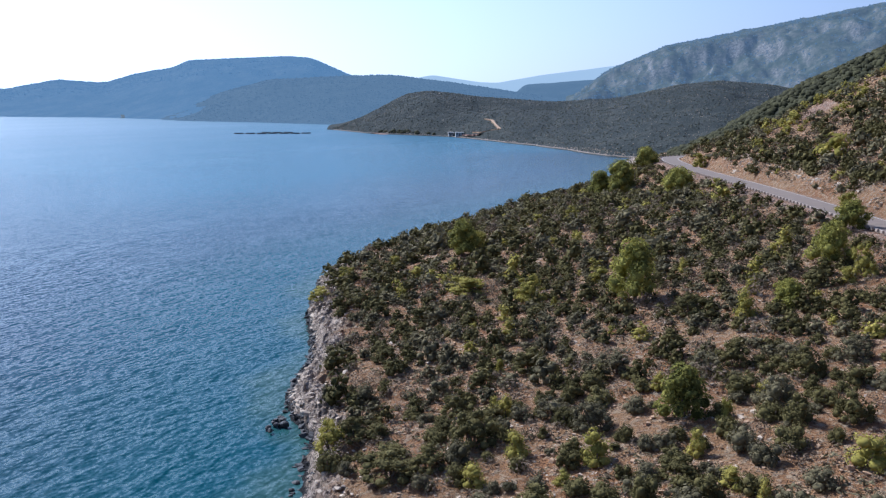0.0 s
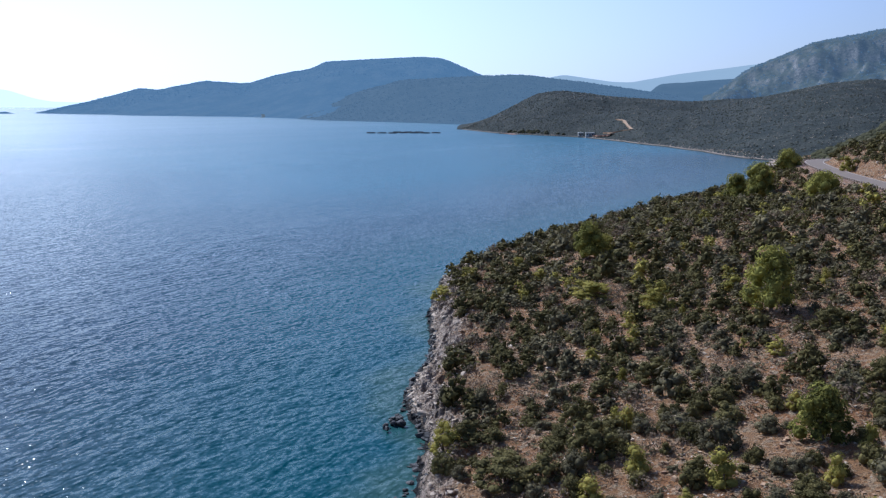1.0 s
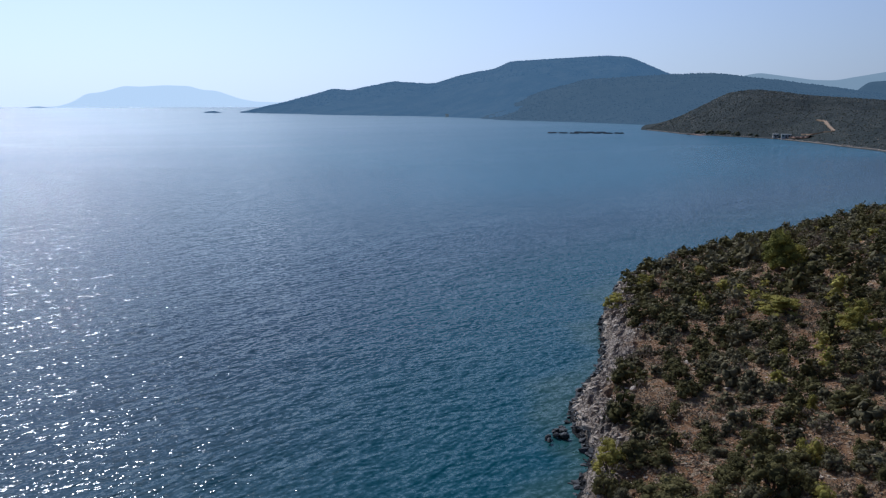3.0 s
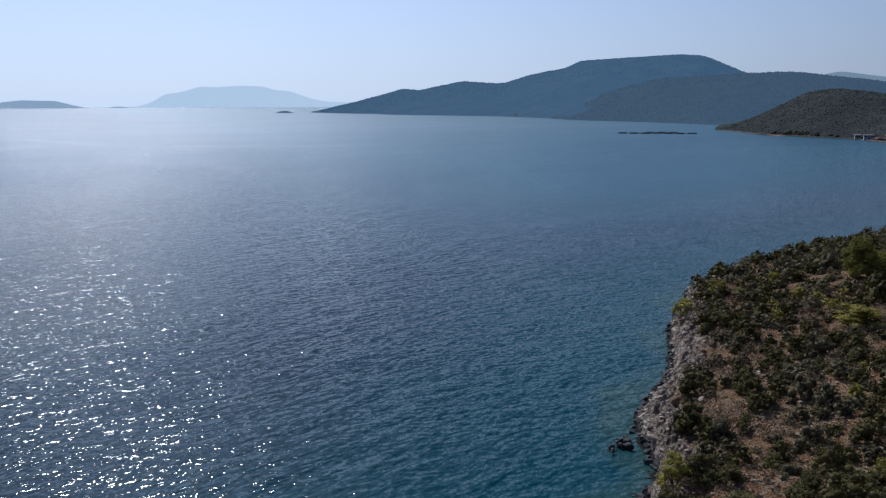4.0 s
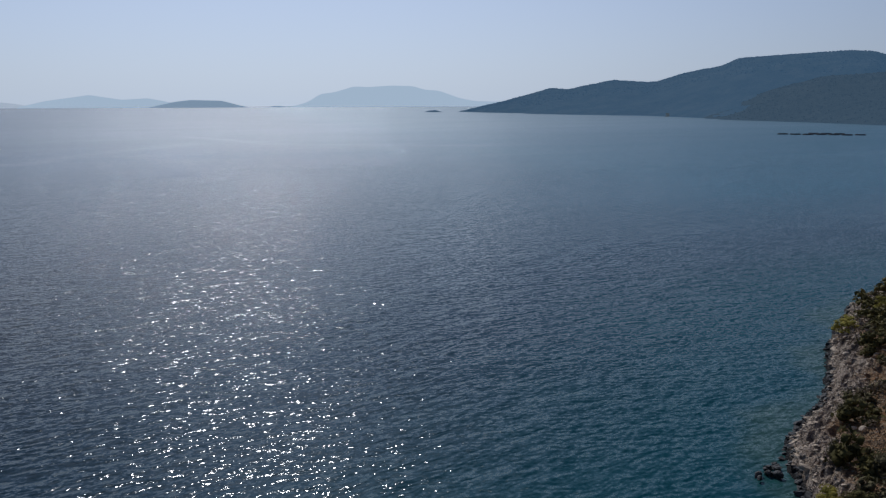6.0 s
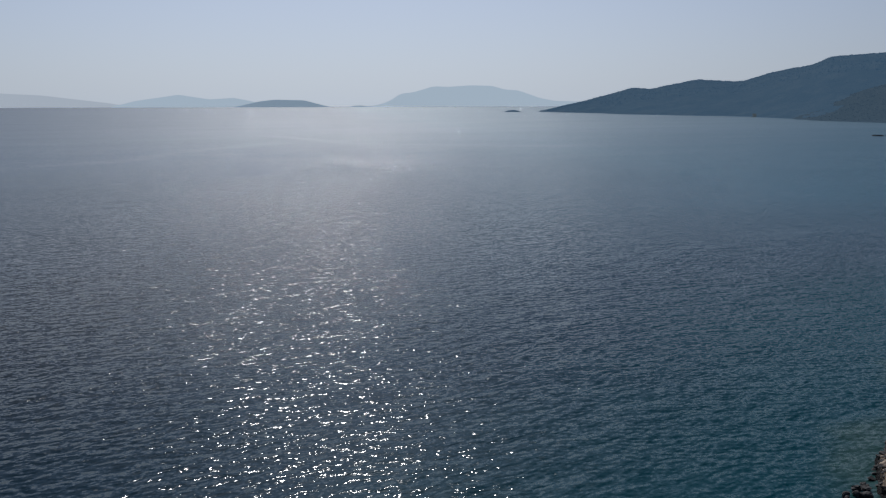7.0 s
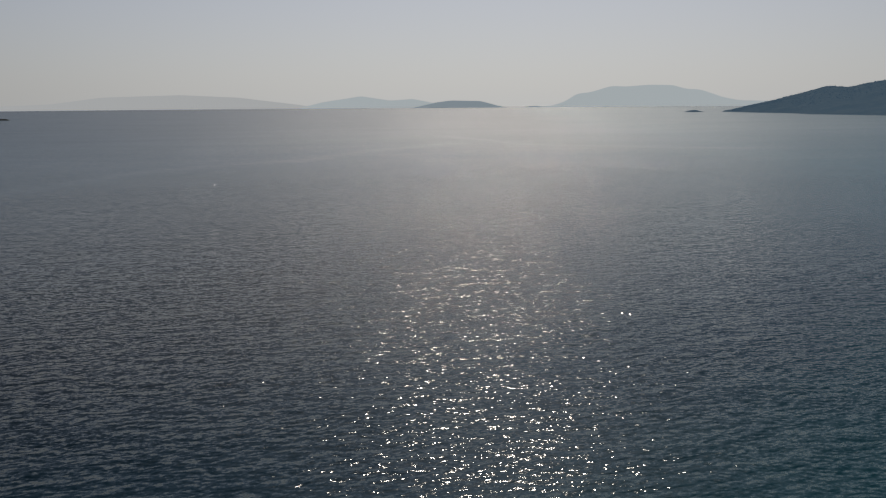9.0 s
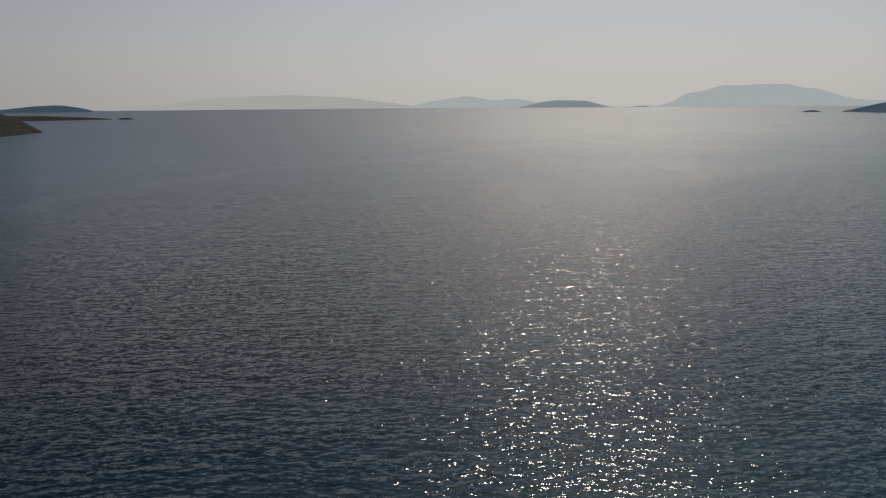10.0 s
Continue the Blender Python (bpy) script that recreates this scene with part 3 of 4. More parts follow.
def leaves(lobes, n, size, low=-0.35, depth=0.28):
    """Leaf sprays over rounded lobes (x, y, z, radius)."""
    lobes = np.array(lobes)
    w = lobes[:, 3] ** 2
    pick = lobes[rng.choice(len(lobes), n, p=w / w.sum())]
    d = rng.normal(size=(n, 3))
    d /= np.linalg.norm(d, axis=1)[:, None]
    d[:, 2] = np.where(d[:, 2] < low, -d[:, 2], d[:, 2])
    c = pick[:, :3] + d * pick[:, 3:] * (1 + 0.1 - depth * rng.random((n, 1)) ** 1.5)
    nrm = d + rng.normal(size=(n, 3)) * 0.5
    nrm /= np.linalg.norm(nrm, axis=1)[:, None]
    u = np.cross(nrm, rng.normal(size=(n, 3)))
    u /= np.linalg.norm(u, axis=1)[:, None]
    v = np.cross(nrm, u)
    s = size * (0.55 + 0.9 * rng.random((n, 1)))
    verts = np.stack([c - u * s * 0.6, c - v * s * 0.28, c + u * s * 0.7 + nrm * s * 0.25, c + v * s * 0.33], 1).reshape(-1, 3)
    return verts, np.arange(4 * n).reshape(n, 4)


def join(pieces):
    vs, fs, k = [], [], 0
    for v, f in pieces:
        vs.append(v)
        fs.append(f + k)
        k += len(v)
    return np.concatenate(vs), np.concatenate(fs)


def shrub_shape(n, size, lobes, tall=0.8, core=BALL1, fat=1.0):
    """A unit shrub, about 1 m across, as leaf sprays round dark inner masses; fat sets the size of its lobes."""
    ls = []
    for i in range(lobes):
        a, r = rng.uniform(0, 6.283), rng.uniform(0.05, 0.46 - 0.18 * fat)
        rad = rng.uniform(0.15, 0.25) * fat
        ls.append((r * math.cos(a), r * math.sin(a), rng.uniform(0.15, max(0.2, (tall - rad) * (1.1 - r))), rad))
    foot = 4 if fat == 1.0 else 8
    for i in range(foot):
        a = (i + rng.uniform(-0.3, 0.3)) * 6.283 / foot
        reach = 0.44 - 0.2 * fat
        ls.append((reach * math.cos(a), reach * math.sin(a), 0.12, rng.uniform(0.19, 0.26) * fat))
    ls.append((0, 0, tall * 0.42, 0.26))
    cores = [((core[0] @ np.linalg.qr(rng.normal(size=(3, 3)))[0]) * q[3] * 0.62 + np.array(q[:3]), core[1]) for q in ls] if core else []
    return join([leaves(ls, n, size)] + cores)


def stems(n, height, radius, spread):
    """Thin tapered stems from one root."""
    out = []
    for i in range(n):
        a = rng.uniform(0, 6.283)
        tip = np.array([spread * math.cos(a), spread * math.sin(a), height])
        ring = np.array([(math.cos(t), math.sin(t), 0) for t in (0, 1.571, 3.142, 4.712)])
        v = np.concatenate([ring * radius - (0, 0, 0.12), ring * radius * 0.4 + tip])
        out.append((v, np.array([(j, (j + 1) % 4, (j + 1) % 4 + 4, j + 4) for j in range(4)])))
    return join(out)


TALL = {"dark": 0.78, "grey": 0.7, "lime": 1.05, "dry": 0.6}
SHAPES = {
    "dark": [shrub_shape(780, 0.055, 7, 0.78, BALL2) for i in range(7)],
    "grey": [shrub_shape(760, 0.050, 6, 0.7, BALL2) for i in range(6)],
    "lime": [shrub_shape(780, 0.055, 7, 1.05, BALL2) for i in range(5)],
    "dry": [shrub_shape(300, 0.085, 4, 0.6, None) for i in range(3)],
}
BROAD = {k: [shrub_shape(1700, 0.036, 22, TALL[k], BALL2, 0.58) for i in range(3)] for k in ("dark", "grey", "lime")}
MIDDLE = {k: [shrub_shape(140, 0.10, 5, TALL[k], BALL1) if k != "dry" else shrub_shape(150, 0.06, 4, 0.6, None) for i in range(6)] for k in SHAPES}
COARSE = {k: [shrub_shape(50, 0.17, 3, TALL[k], BALL1) if k != "dry" else shrub_shape(80, 0.08, 3, 0.6, None) for i in range(5)] for k in SHAPES}
TUFTS = [leaves([(0, 0, 0.15, 0.4)], 9, 0.36) for i in range(4)]
NAMES = {
    "dark": ("shrub", "dense dark green mastic shrub on stony ground"),
    "grey": ("shrub", "grey-green rounded shrub on stony ground"),
    "lime": ("young_pine", "bright yellow-green young pine bush on the slope"),
    "dry": ("shrub", "dry brown twiggy shrub on stony ground"),
}
STEM = [stems(5, 0.4, 0.03, 0.18) for i in range(2)]
MODELS = {}
for k, shapes in SHAPES.items():
    MODELS[k] = [(mesh_np("foliage", *sh, True), mesh_np("stem", *STEM[i % 2])) for i, sh in enumerate(shapes)]
    for fo, st in MODELS[k]:
        fo.materials.append(LEAF[k])
        st.materials.append(M_BARK)
BROAD_MODELS = {}
for k, shapes in BROAD.items():
    BROAD_MODELS[k] = [(mesh_np("foliage", *sh, True), MODELS[k][0][1]) for sh in shapes]
    for fo, st in BROAD_MODELS[k]:
        fo.materials.append(LEAF[k])


def place_shrub(kind, x, y, w, h):
    name, label = NAMES[kind]
    models = BROAD_MODELS[kind] if w > 3.2 else MODELS[kind]
    fo, st = models[rng.integers(len(models))]
    root = new(name)
    root.empty_display_size = 0.2
    z = float(land_height(x, y)) - 0.08
    tall = 1.05 if kind == "lime" else 0.8
    root.matrix_world = pose(x, y, z, 0, 0, float(rng.uniform(0, 360))) @ Matrix.Diagonal((w, w, h / tall, 1))
    for nm, me in (("foliage", fo), ("stem", st)):
        ob = new(nm, me)
        ob.parent = root
    return tagged(root, label, "shrub" if kind != "lime" else "young pine", "shrubs on the headland")


def merged(name, label, category, shapes, spots, material, smooth=False):
    """Uncountable growth as one mesh: spots are x, y, z, width, height, turn."""
    out = []
    for x, y, z, w, h, turn in spots:
        v, f = shapes[rng.integers(len(shapes))]
        c, s = math.cos(turn), math.sin(turn)
        m = np.array([[c * w, s * w, 0], [-s * w, c * w, 0], [0, 0, h]])
        out.append((v @ m + (x, y, z), f))
    v, f = join(out)
    return tagged(link_mesh(name, mesh_np(name, v, f, smooth), material), label, category, kind="stuff")


# picked plants: x, y, width, height
LIME = [(11.2, 100.4, 4.6, 3.5), (4.1, 108.2, 6.1, 2.7), (6.7, 134.3, 3.6, 3.6), (44.7, 86.9, 3.3, 4.0), (30.0, 80.1, 2.6, 3.2), (5.6, 66.3, 1.7, 2.5),
        (5.8, 58.0, 2.1, 2.4), (-8.7, 65.6, 3.0, 3.0), (17.6, 54.5, 1.5, 2.1), (20.7, 57.8, 1.3, 2.0), (18.2, 66.7, 1.5, 1.9)]
LIME += [(26.7, 49.2, 2.9, 2.5), (19.3, 46.6, 1.1, 1.7), (11.1, 60.7, 1.1, 1.3), (-17.2, 120.9, 3.8, 2.3), (-14.1, 130.9, 3.1, 2.0), (5.9, 77.0, 1.1, 1.8),
         (24.1, 151.5, 3.1, 3.1), (63.5, 204.8, 4.3, 4.3), (58.4, 120.4, 3.2, 3.6)]
LIME += [(42.4, 85.6, 1.9, 1.9), (-6.8, 135.3, 2.3, 2.0), (19.9, 102.3, 2.8, 2.1), (-2.8, 122.6, 2.5, 1.8), (29.6, 100.0, 1.6, 2.1), (13.3, 94.1, 1.0, 1.7), (33.0, 86.9, 1.9, 1.9)]
DARK = [(12.6, 48.4, 2.1, 2.3), (-3.5, 58.4, 5.1, 2.6), (-0.6, 58.3, 3.0, 2.1), (3.7, 53.7, 1.6, 1.2), (9.0, 55.3, 2.0, 1.6), (11.6, 60.1, 3.5, 2.6), (8.8, 76.1, 4.3, 2.7),
        (15.8, 72.1, 3.6, 2.6), (-5.5, 85.0, 3.3, 2.1), (-6.4, 74.3, 2.6, 2.6), (-10.3, 76.3, 1.6, 2.2)]
DARK += [(28.4, 55.0, 3.0, 2.6), (25.0, 68.4, 3.0, 2.5), (14.7, 56.1, 1.9, 1.5), (29.5, 67.9, 3.1, 2.0), (-1.6, 99.4, 3.4, 2.4), (-10.2, 111.3, 4.6, 2.7), (25.5, 83.4, 4.2, 2.7)]
PINES = [(21.8, 92.0, 5.7, 7.4), (18.3, 59.9, 4.1, 4.1), (4.1, 132.5, 5.4, 6.1), (44.2, 202.8, 8.6, 9.0), (56.0, 227.1, 6.6, 5.1), (42.0, 215.0, 4.2, 6.3),
         (49.9, 175.1, 7.3, 5.6), (43.8, 93.2, 5.0, 5.0), (34.6, 81.2, 3.6, 3.0), (52.5, 106.0, 4.1, 3.7), (40.8, 212.4, 6.2, 6.9)]

taken = {}


def claim(x, y, r):
    """Whether a plant of radius r fits here; if so it takes the place."""
    i, j = int(x // 4), int(y // 4)
    for a in range(i - 2, i + 3):
        for b in range(j - 2, j + 3):
            for px, py, pr in taken.get((a, b), ()):
                if math.hypot(px - x, py - y) < (pr + r) * 0.64:
                    return False
    taken.setdefault((i, j), []).append((x, y, r))
    return True


for x, y, w, h in PINES + LIME + DARK:
    claim(x, y, w / 2)
for x, y, w, h in LIME:
    place_shrub("lime", x, y, w * 1.1, h)
for x, y, w, h in DARK:
    place_shrub("dark" if rng.random() < 0.7 else "grey", x, y, w * 1.1, h)

N = 42000
cx, cy = rng.uniform(-22, 190, N), rng.uniform(30, 330, N)
cd, cs = inside_distance(cx, cy, LAND), inside_distance(cx, cy, HILL)
dens = 0.08 + 0.9 * fbm(cx / 7, cy / 7, 3, 91) + 0.45 * np.clip((cy - 85) / 50, -0.6, 1) + 0.64 - 0.12 * np.clip((cx - 5) / 12, 0, 1) * (cy < 72)
edge = cd + 5 * fbm(cx / 8, cy / 8, 2, 55)
seen = (cx < cy * 0.60 + 12) & (edge > np.where(cy > 112, 0.6, 3.2)) & (cd > np.where(cy > 112, 1.2, 3.2)) & (np.abs(cs) > 4.8) & ~((cs > -9) & (cs < 0) & (rng.random(N) < 0.4)) & (np.hypot((cx - 92) / 3.6, (cy - 208) / 5.5) > 1)
spots = {(k, near): [] for k in SHAPES for near in (0, 1)}
singles = 0
order = np.argsort(cy)
for q in order:
    if not seen[q]:
        continue
    x, y, s = cx[q], cy[q], cs[q]
    p = dens[q]
    if s > 0:
        p = 0.9 + 0.6 * fbm(x / 10, y / 10, 2, 7) - (0.5 if s < 6.5 else 0)
    if rng.random() > p * 1.5:
        continue
    w = float(np.clip(rng.lognormal(0.72, 0.36), 0.9, 4.2)) * (1.15 if y > 110 else 1.0) * (1.3 if s > 8 else 1.0)
    if not claim(x, y, w / 2):
        continue
    r = rng.random()
    lime = (0.36 if fbm(x / 18, y / 18, 2, 64) > (0.1 if s < 30 else -0.1) else 0.04) if s > 10 else 0.045
    kind = "lime" if r < lime else "dry" if r < lime + 0.22 else "grey" if r < lime + 0.5 else "dark"
    if kind == "lime" and edge[q] < 9 and s < 0:
        kind = "dark"
    h = w * rng.uniform(0.6, 0.95) * (1.2 if kind == "lime" else 1)
    if y < 112 and s < 0 and singles < 250 and kind != "dry":
        place_shrub(kind, x, y, w * 1.12, h)
        singles += 1
    else:
        spots[(kind, int(y < 112 and s < 0))].append((x, y, float(land_height(x, y)) - 0.08, w * 1.12, h / (1.05 if kind == "lime" else 0.8), rng.uniform(0, 6.28)))
STUFF = {"dark": ("dark_scrub", "dark green mastic scrub covering the slope"), "grey": ("grey_scrub", "grey-green scrub covering the slope"),
         "lime": ("pine_scrub", "yellow-green young pines scattered over the slope"), "dry": ("dry_scrub", "dry brown twiggy scrub on the slope")}
for (kind, near), sp in spots.items():
    if sp:
        merged(STUFF[kind][0], STUFF[kind][1], "scrub", MIDDLE[kind] if near else COARSE[kind], sp, LEAF[kind], True)
N = 21000
tx, ty = rng.uniform(-16, 75, N), rng.uniform(32, 175, N)
ok = (inside_distance(tx, ty, LAND) > 8) & (np.abs(inside_distance(tx, ty, HILL)) > 4.5) & (tx < ty * 0.6 + 10) & (fbm(tx / 5, ty / 5, 3, 77) > -0.12)
tz = land_height(tx, ty)
tw = rng.uniform(0.35, 1.0, N)
tuft_at = [(tx[i], ty[i], tz[i] - 0.05, tw[i], tw[i] * 0.8, i) for i in np.flatnonzero(ok)]
merged("dry_tufts", "low dry brown tufts between the shrubs", "dry grass", TUFTS, tuft_at[::2], LEAF["dry"])
merged("green_tufts", "low grey-green cushions between the shrubs", "undergrowth", TUFTS, tuft_at[1::2], LEAF["grey"])


def pine(x, y, w, h, seed):
    """A pine: tapered trunk, limbs and a broken crown of needle clumps."""
    r = np.random.default_rng(seed)
    root = new("pine_tree")
    root.matrix_world = pose(x, y, float(land_height(x, y)) - 0.15, 0, 0, float(r.uniform(0, 360)))
    tagged(root, "round-crowned pine with yellow-green needle tufts and short trunk", "tree", "pines on the headland")
    ring = np.array([(math.cos(t), math.sin(t), 0) for t in np.arange(8) * math.pi / 4])
    zs = np.linspace(0, h * 0.85, 6)
    rad = 0.03 * h * (1 - zs / h) + 0.02
    bend = np.stack([0.06 * w * np.sin(zs / h * 3), 0.05 * w * np.sin(zs / h * 4 + 1), zs], 1)
    v = np.concatenate([ring * q + b for q, b in zip(rad, bend)])
    f = grid_faces(6, 8)
    f = np.concatenate([f, np.array([(i * 8 + 7, i * 8 + 15, i * 8 + 8, i * 8) for i in range(5)])])
    link_mesh("trunk", mesh_np("trunk", v, f, True), M_BARK, root)
    puffs = []
    for i in range(20):
        k = (i + 0.5) / 20
        z = h * (0.10 + 0.78 * k)
        reach = 0.5 * w * math.sin(math.pi * (0.30 + 0.64 * k)) * r.uniform(0.45, 0.85)
        a = i * 2.4 + r.uniform(-0.4, 0.4)
        puffs.append((reach * math.cos(a), reach * math.sin(a), z, 0.16 * w * r.uniform(0.8, 1.3)))
        if i % 4 == 0:
            tip, base = np.array(puffs[-1][:3]), np.array((0, 0, z * 0.75))
            lv = np.concatenate([ring[::2] * 0.012 * h + base, ring[::2] * 0.005 * h + tip])
            link_mesh("limb", mesh_np("limb", lv, np.array([(j, (j + 1) % 4, (j + 1) % 4 + 4, j + 4) for j in range(4)])), M_BARK, root)
    puffs += [(0, 0, h * k, 0.21 * w) for k in (0.25, 0.5, 0.72)]
    cores = [(BALL2[0] * q[3] * 0.62 + np.array(q[:3]), BALL2[1]) for q in puffs]
    link_mesh("crown", mesh_np("crown", *join([leaves(puffs, 3400, min(0.045 * w, 0.26))] + cores), True), LEAF["pine"], root)


for i, (x, y, w, h) in enumerate(PINES):
    pine(x, y, w, h, i)

# ---------------------------------------------------------------- road
def along(line, step):
    """Points every step metres on a smoothed line, with their directions."""
    p = np.array(line, float)
    for _ in range(3):
        p = np.concatenate([p[:1], np.stack([0.75 * p[:-1] + 0.25 * p[1:], 0.25 * p[:-1] + 0.75 * p[1:]], 1).reshape(-1, 2), p[-1:]])
    s = np.concatenate([[0], np.cumsum(np.hypot(*np.diff(p, axis=0).T))])
    t = np.arange(0, s[-1], step)
    q = np.stack([np.interp(t, s, p[:, 0]), np.interp(t, s, p[:, 1])], 1)
    d = np.gradient(q, axis=0)
    return q, d / np.linalg.norm(d, axis=1)[:, None]


def ribbon(name, q, d, lo, hi, z, thick, material, parent=None, label=""):
    """A strip beside a line, between two offsets to its right, with thickness."""
    n = np.stack([d[:, 1], -d[:, 0]], 1)
    cols = [np.column_stack([q + n * o, np.full(len(q), zz)]) for o, zz in ((lo, z - thick), (lo, z), (hi, z), (hi, z - thick))]
    v = np.stack(cols, 1).reshape(-1, 3)
    return link_mesh(name, mesh_np(name, v, grid_faces(len(q), 4)), material, parent, label)


rq, rdir = along(ROADLINE, 1.5)
road = tagged(ribbon("road", rq, rdir, -2.4, 2.4, ROAD_Z + 0.12, 0.5, M_ROAD), "worn grey asphalt coast road cut into the slope", "road", kind="structure")
for o in (-2.12, 2.12):
    tagged(ribbon("road_marking", rq, rdir, o - 0.08, o + 0.08, ROAD_Z + 0.126, 0.004, M_LINE), "faded white edge line", "road marking", kind="structure")
bm = bmesh.new()
bmesh.ops.create_cube(bm, size=1)
bmesh.ops.bevel(bm, geom=bm.edges[:], offset=0.06, segments=1, affect="EDGES")
block_me = bpy.data.meshes.new("block")
bm.to_mesh(block_me)
bm.free()
block_me.materials.append(M_KERB)
parapet = tagged(new("parapet"), "row of pale concrete guard blocks along the road", "parapet")
bq, bd = along(ROADLINE, 1.5)
for i, (p, d) in enumerate(zip(bq, bd)):
    if not 60 < p[1] < 262:
        continue
    ob = new("guard_block", block_me)
    ob.parent = parapet
    ob.matrix_world = pose(p[0] - d[1] * 2.8, p[1] + d[0] * 2.8, ROAD_Z + 0.2, 0, 0, math.degrees(math.atan2(d[1], d[0]))) @ Matrix.Diagonal((0.52 + 0.08 * math.sin(i * 7), 0.28, 0.36, 1))


# ---------------------------------------------------------------- rocks
def rock_shape(seed, base=BALL4):
    v = base[0].copy()
    r = np.random.default_rng(seed)
    for _ in range(12):
        n = r.normal(size=3)
        n /= np.linalg.norm(n)
        cut = r.uniform(0.3, 0.7)
        over = np.maximum(v @ n - cut, 0)
        v = v - over[:, None] * n
    return v * (1 + 0.03 * r.normal(size=(len(v), 1))) * (1, r.uniform(0.6, 0.9), r.uniform(0.45, 0.7)), base[1]


ROCKS = [rock_shape(i) for i in range(8)]
PEBBLES = [rock_shape(i, BALL2) for i in range(8)]
GRAVEL = [rock_shape(i, BALL1) for i in range(8)]
rock_meshes = {}
for mat_ in (M_ROCK, M_WETROCK):
    rock_meshes[mat_.name] = [mesh_np("rock", *r) for r in ROCKS]
    for me in rock_meshes[mat_.name]:
        me.materials.append(mat_)


def place_rock(x, y, z, size, wet, name="boulder", label="pale weathered limestone boulder on the shore"):
    meshes = rock_meshes[M_WETROCK.name if wet else M_ROCK.name]
    ob = new(name, meshes[rng.integers(len(meshes))])
    ob.matrix_world = pose(x, y, z, float(rng.uniform(-20, 20)), float(rng.uniform(-20, 20)), float(rng.uniform(0, 360))) @ Matrix.Scale(size, 4)
    return tagged(ob, label, "rock", "rocks along the shore")


for i in range(16):
    x, y = -15.1 + float(rng.normal(0, 0.45)), 76.8 + float(rng.normal(0, 1.5))
    place_rock(x, y, float(rng.uniform(-0.1, 0.25)), float(rng.uniform(0.3, 0.85)), True, "sea_rock", "dark wet rock breaking the water by the shore")
cq, cdir = along(COAST, 0.45)
made = 0
scree = {True: [], False: []}
for i, (p, d) in enumerate(zip(cq, cdir)):
    if not 36 < p[1] < 150:
        continue
    for o in (rng.normal(0.2, 0.35), rng.normal(0.35, 0.4), rng.normal(0.5, 0.4), rng.normal(0.9, 0.7), rng.uniform(0, 6), rng.uniform(0, 6), rng.uniform(0, 6), rng.uniform(0, 5), rng.uniform(0, 5)):
        x, y = p[0] + d[1] * o, p[1] - d[0] * o
        z = float(land_height(x, y))
        size = float(np.clip(rng.lognormal(-1.25 if o < 0.8 else -1.75, 0.5), 0.10, 0.8))
        wet = z < 0.55 + 0.4 * rng.random()
        if z < -0.3:
            continue
        if size > 0.32 and made < 290 and y < 135:
            place_rock(x, y, max(z, -0.1) + 0.05 * size, size, wet, label="dark wet boulder at the waterline" if wet else "pale weathered limestone boulder on the shore")
            made += 1
        else:
            scree[wet].append((x, y, max(z, -0.15), size, size, rng.uniform(0, 6.28)))
merged("shore_stones", "dark wet stones along the waterline", "stones", PEBBLES, scree[True], M_WETROCK)
merged("shore_stones", "pale broken limestone along the shore", "stones", PEBBLES, scree[False], M_ROCK)
N = 16000
sx, sy = rng.uniform(-16, 75, N), rng.uniform(32, 190, N)
sdist, soff = inside_distance(sx, sy, LAND), inside_distance(sx, sy, HILL)
ok = (sdist > 6) & (sx < sy * 0.6 + 10) & (np.abs(soff) > 4.3) & ((fbm(sx / 7, sy / 7, 3, 33) > 0.0) | ((soff > 4) & (soff < 9)))
sz = land_height(sx, sy)
sw = np.clip(rng.lognormal(-1.75, 0.5, N), 0.07, 0.6) * np.where(soff > 0, 1.7, 1)
merged("field_stones", "pale limestone rubble strewn over the slope", "stones", GRAVEL, [(sx[i], sy[i], sz[i], sw[i], sw[i], i) for i in np.flatnonzero(ok)], M_ROCK)


N = 11000
gx, gy = rng.uniform(-9, 40, N), rng.uniform(38, 100, N)
ok = (inside_distance(gx, gy, LAND) > 7) & (gx < gy * 0.6 + 6) & (fbm(gx / 3, gy / 3, 3, 21) > -0.25)
gz, gw = land_height(gx, gy), np.clip(rng.lognormal(-1.7, 0.45, N), 0.08, 0.5)
merged("earth_clods", "crumbled reddish clods and stubble on the bare slope", "clods", GRAVEL, [(gx[i], gy[i], gz[i], gw[i], gw[i] * 1.1, i) for i in np.flatnonzero(ok)], M_CLOD)


N = 9000
bx, by = rng.uniform(40, 110, N), rng.uniform(60, 275, N)
boff = inside_distance(bx, by, HILL)
ok = (boff > 3.6) & (boff < 10 + 3 * fbm(bx / 9, by / 9, 2, 45)) & (bx < by * 0.6 + 10)
bz, bw = land_height(bx, by), np.clip(rng.lognormal(-1.05, 0.5, N), 0.12, 1.0)
bank = [(bx[i], by[i], bz[i], bw[i], bw[i], i) for i in np.flatnonzero(ok)]
merged("bank_rubble", "broken reddish rock of the cut bank above the road", "stones", GRAVEL, bank[::2], M_CLOD)
merged("bank_rubble", "pale broken limestone of the cut bank above the road", "stones", GRAVEL, bank[1::2], M_ROCK)


# ---------------------------------------------------------------- far slopes: scrub, tracks, buildings
def lumpy(seed):
    """A rounded uneven crown."""
    r = np.random.default_rng(seed)
    v = BALL2[0] * (1 + 0.22 * r.normal(size=(len(BALL2[0]), 1)))
    return v * (1, 1, 0.75), BALL2[1]


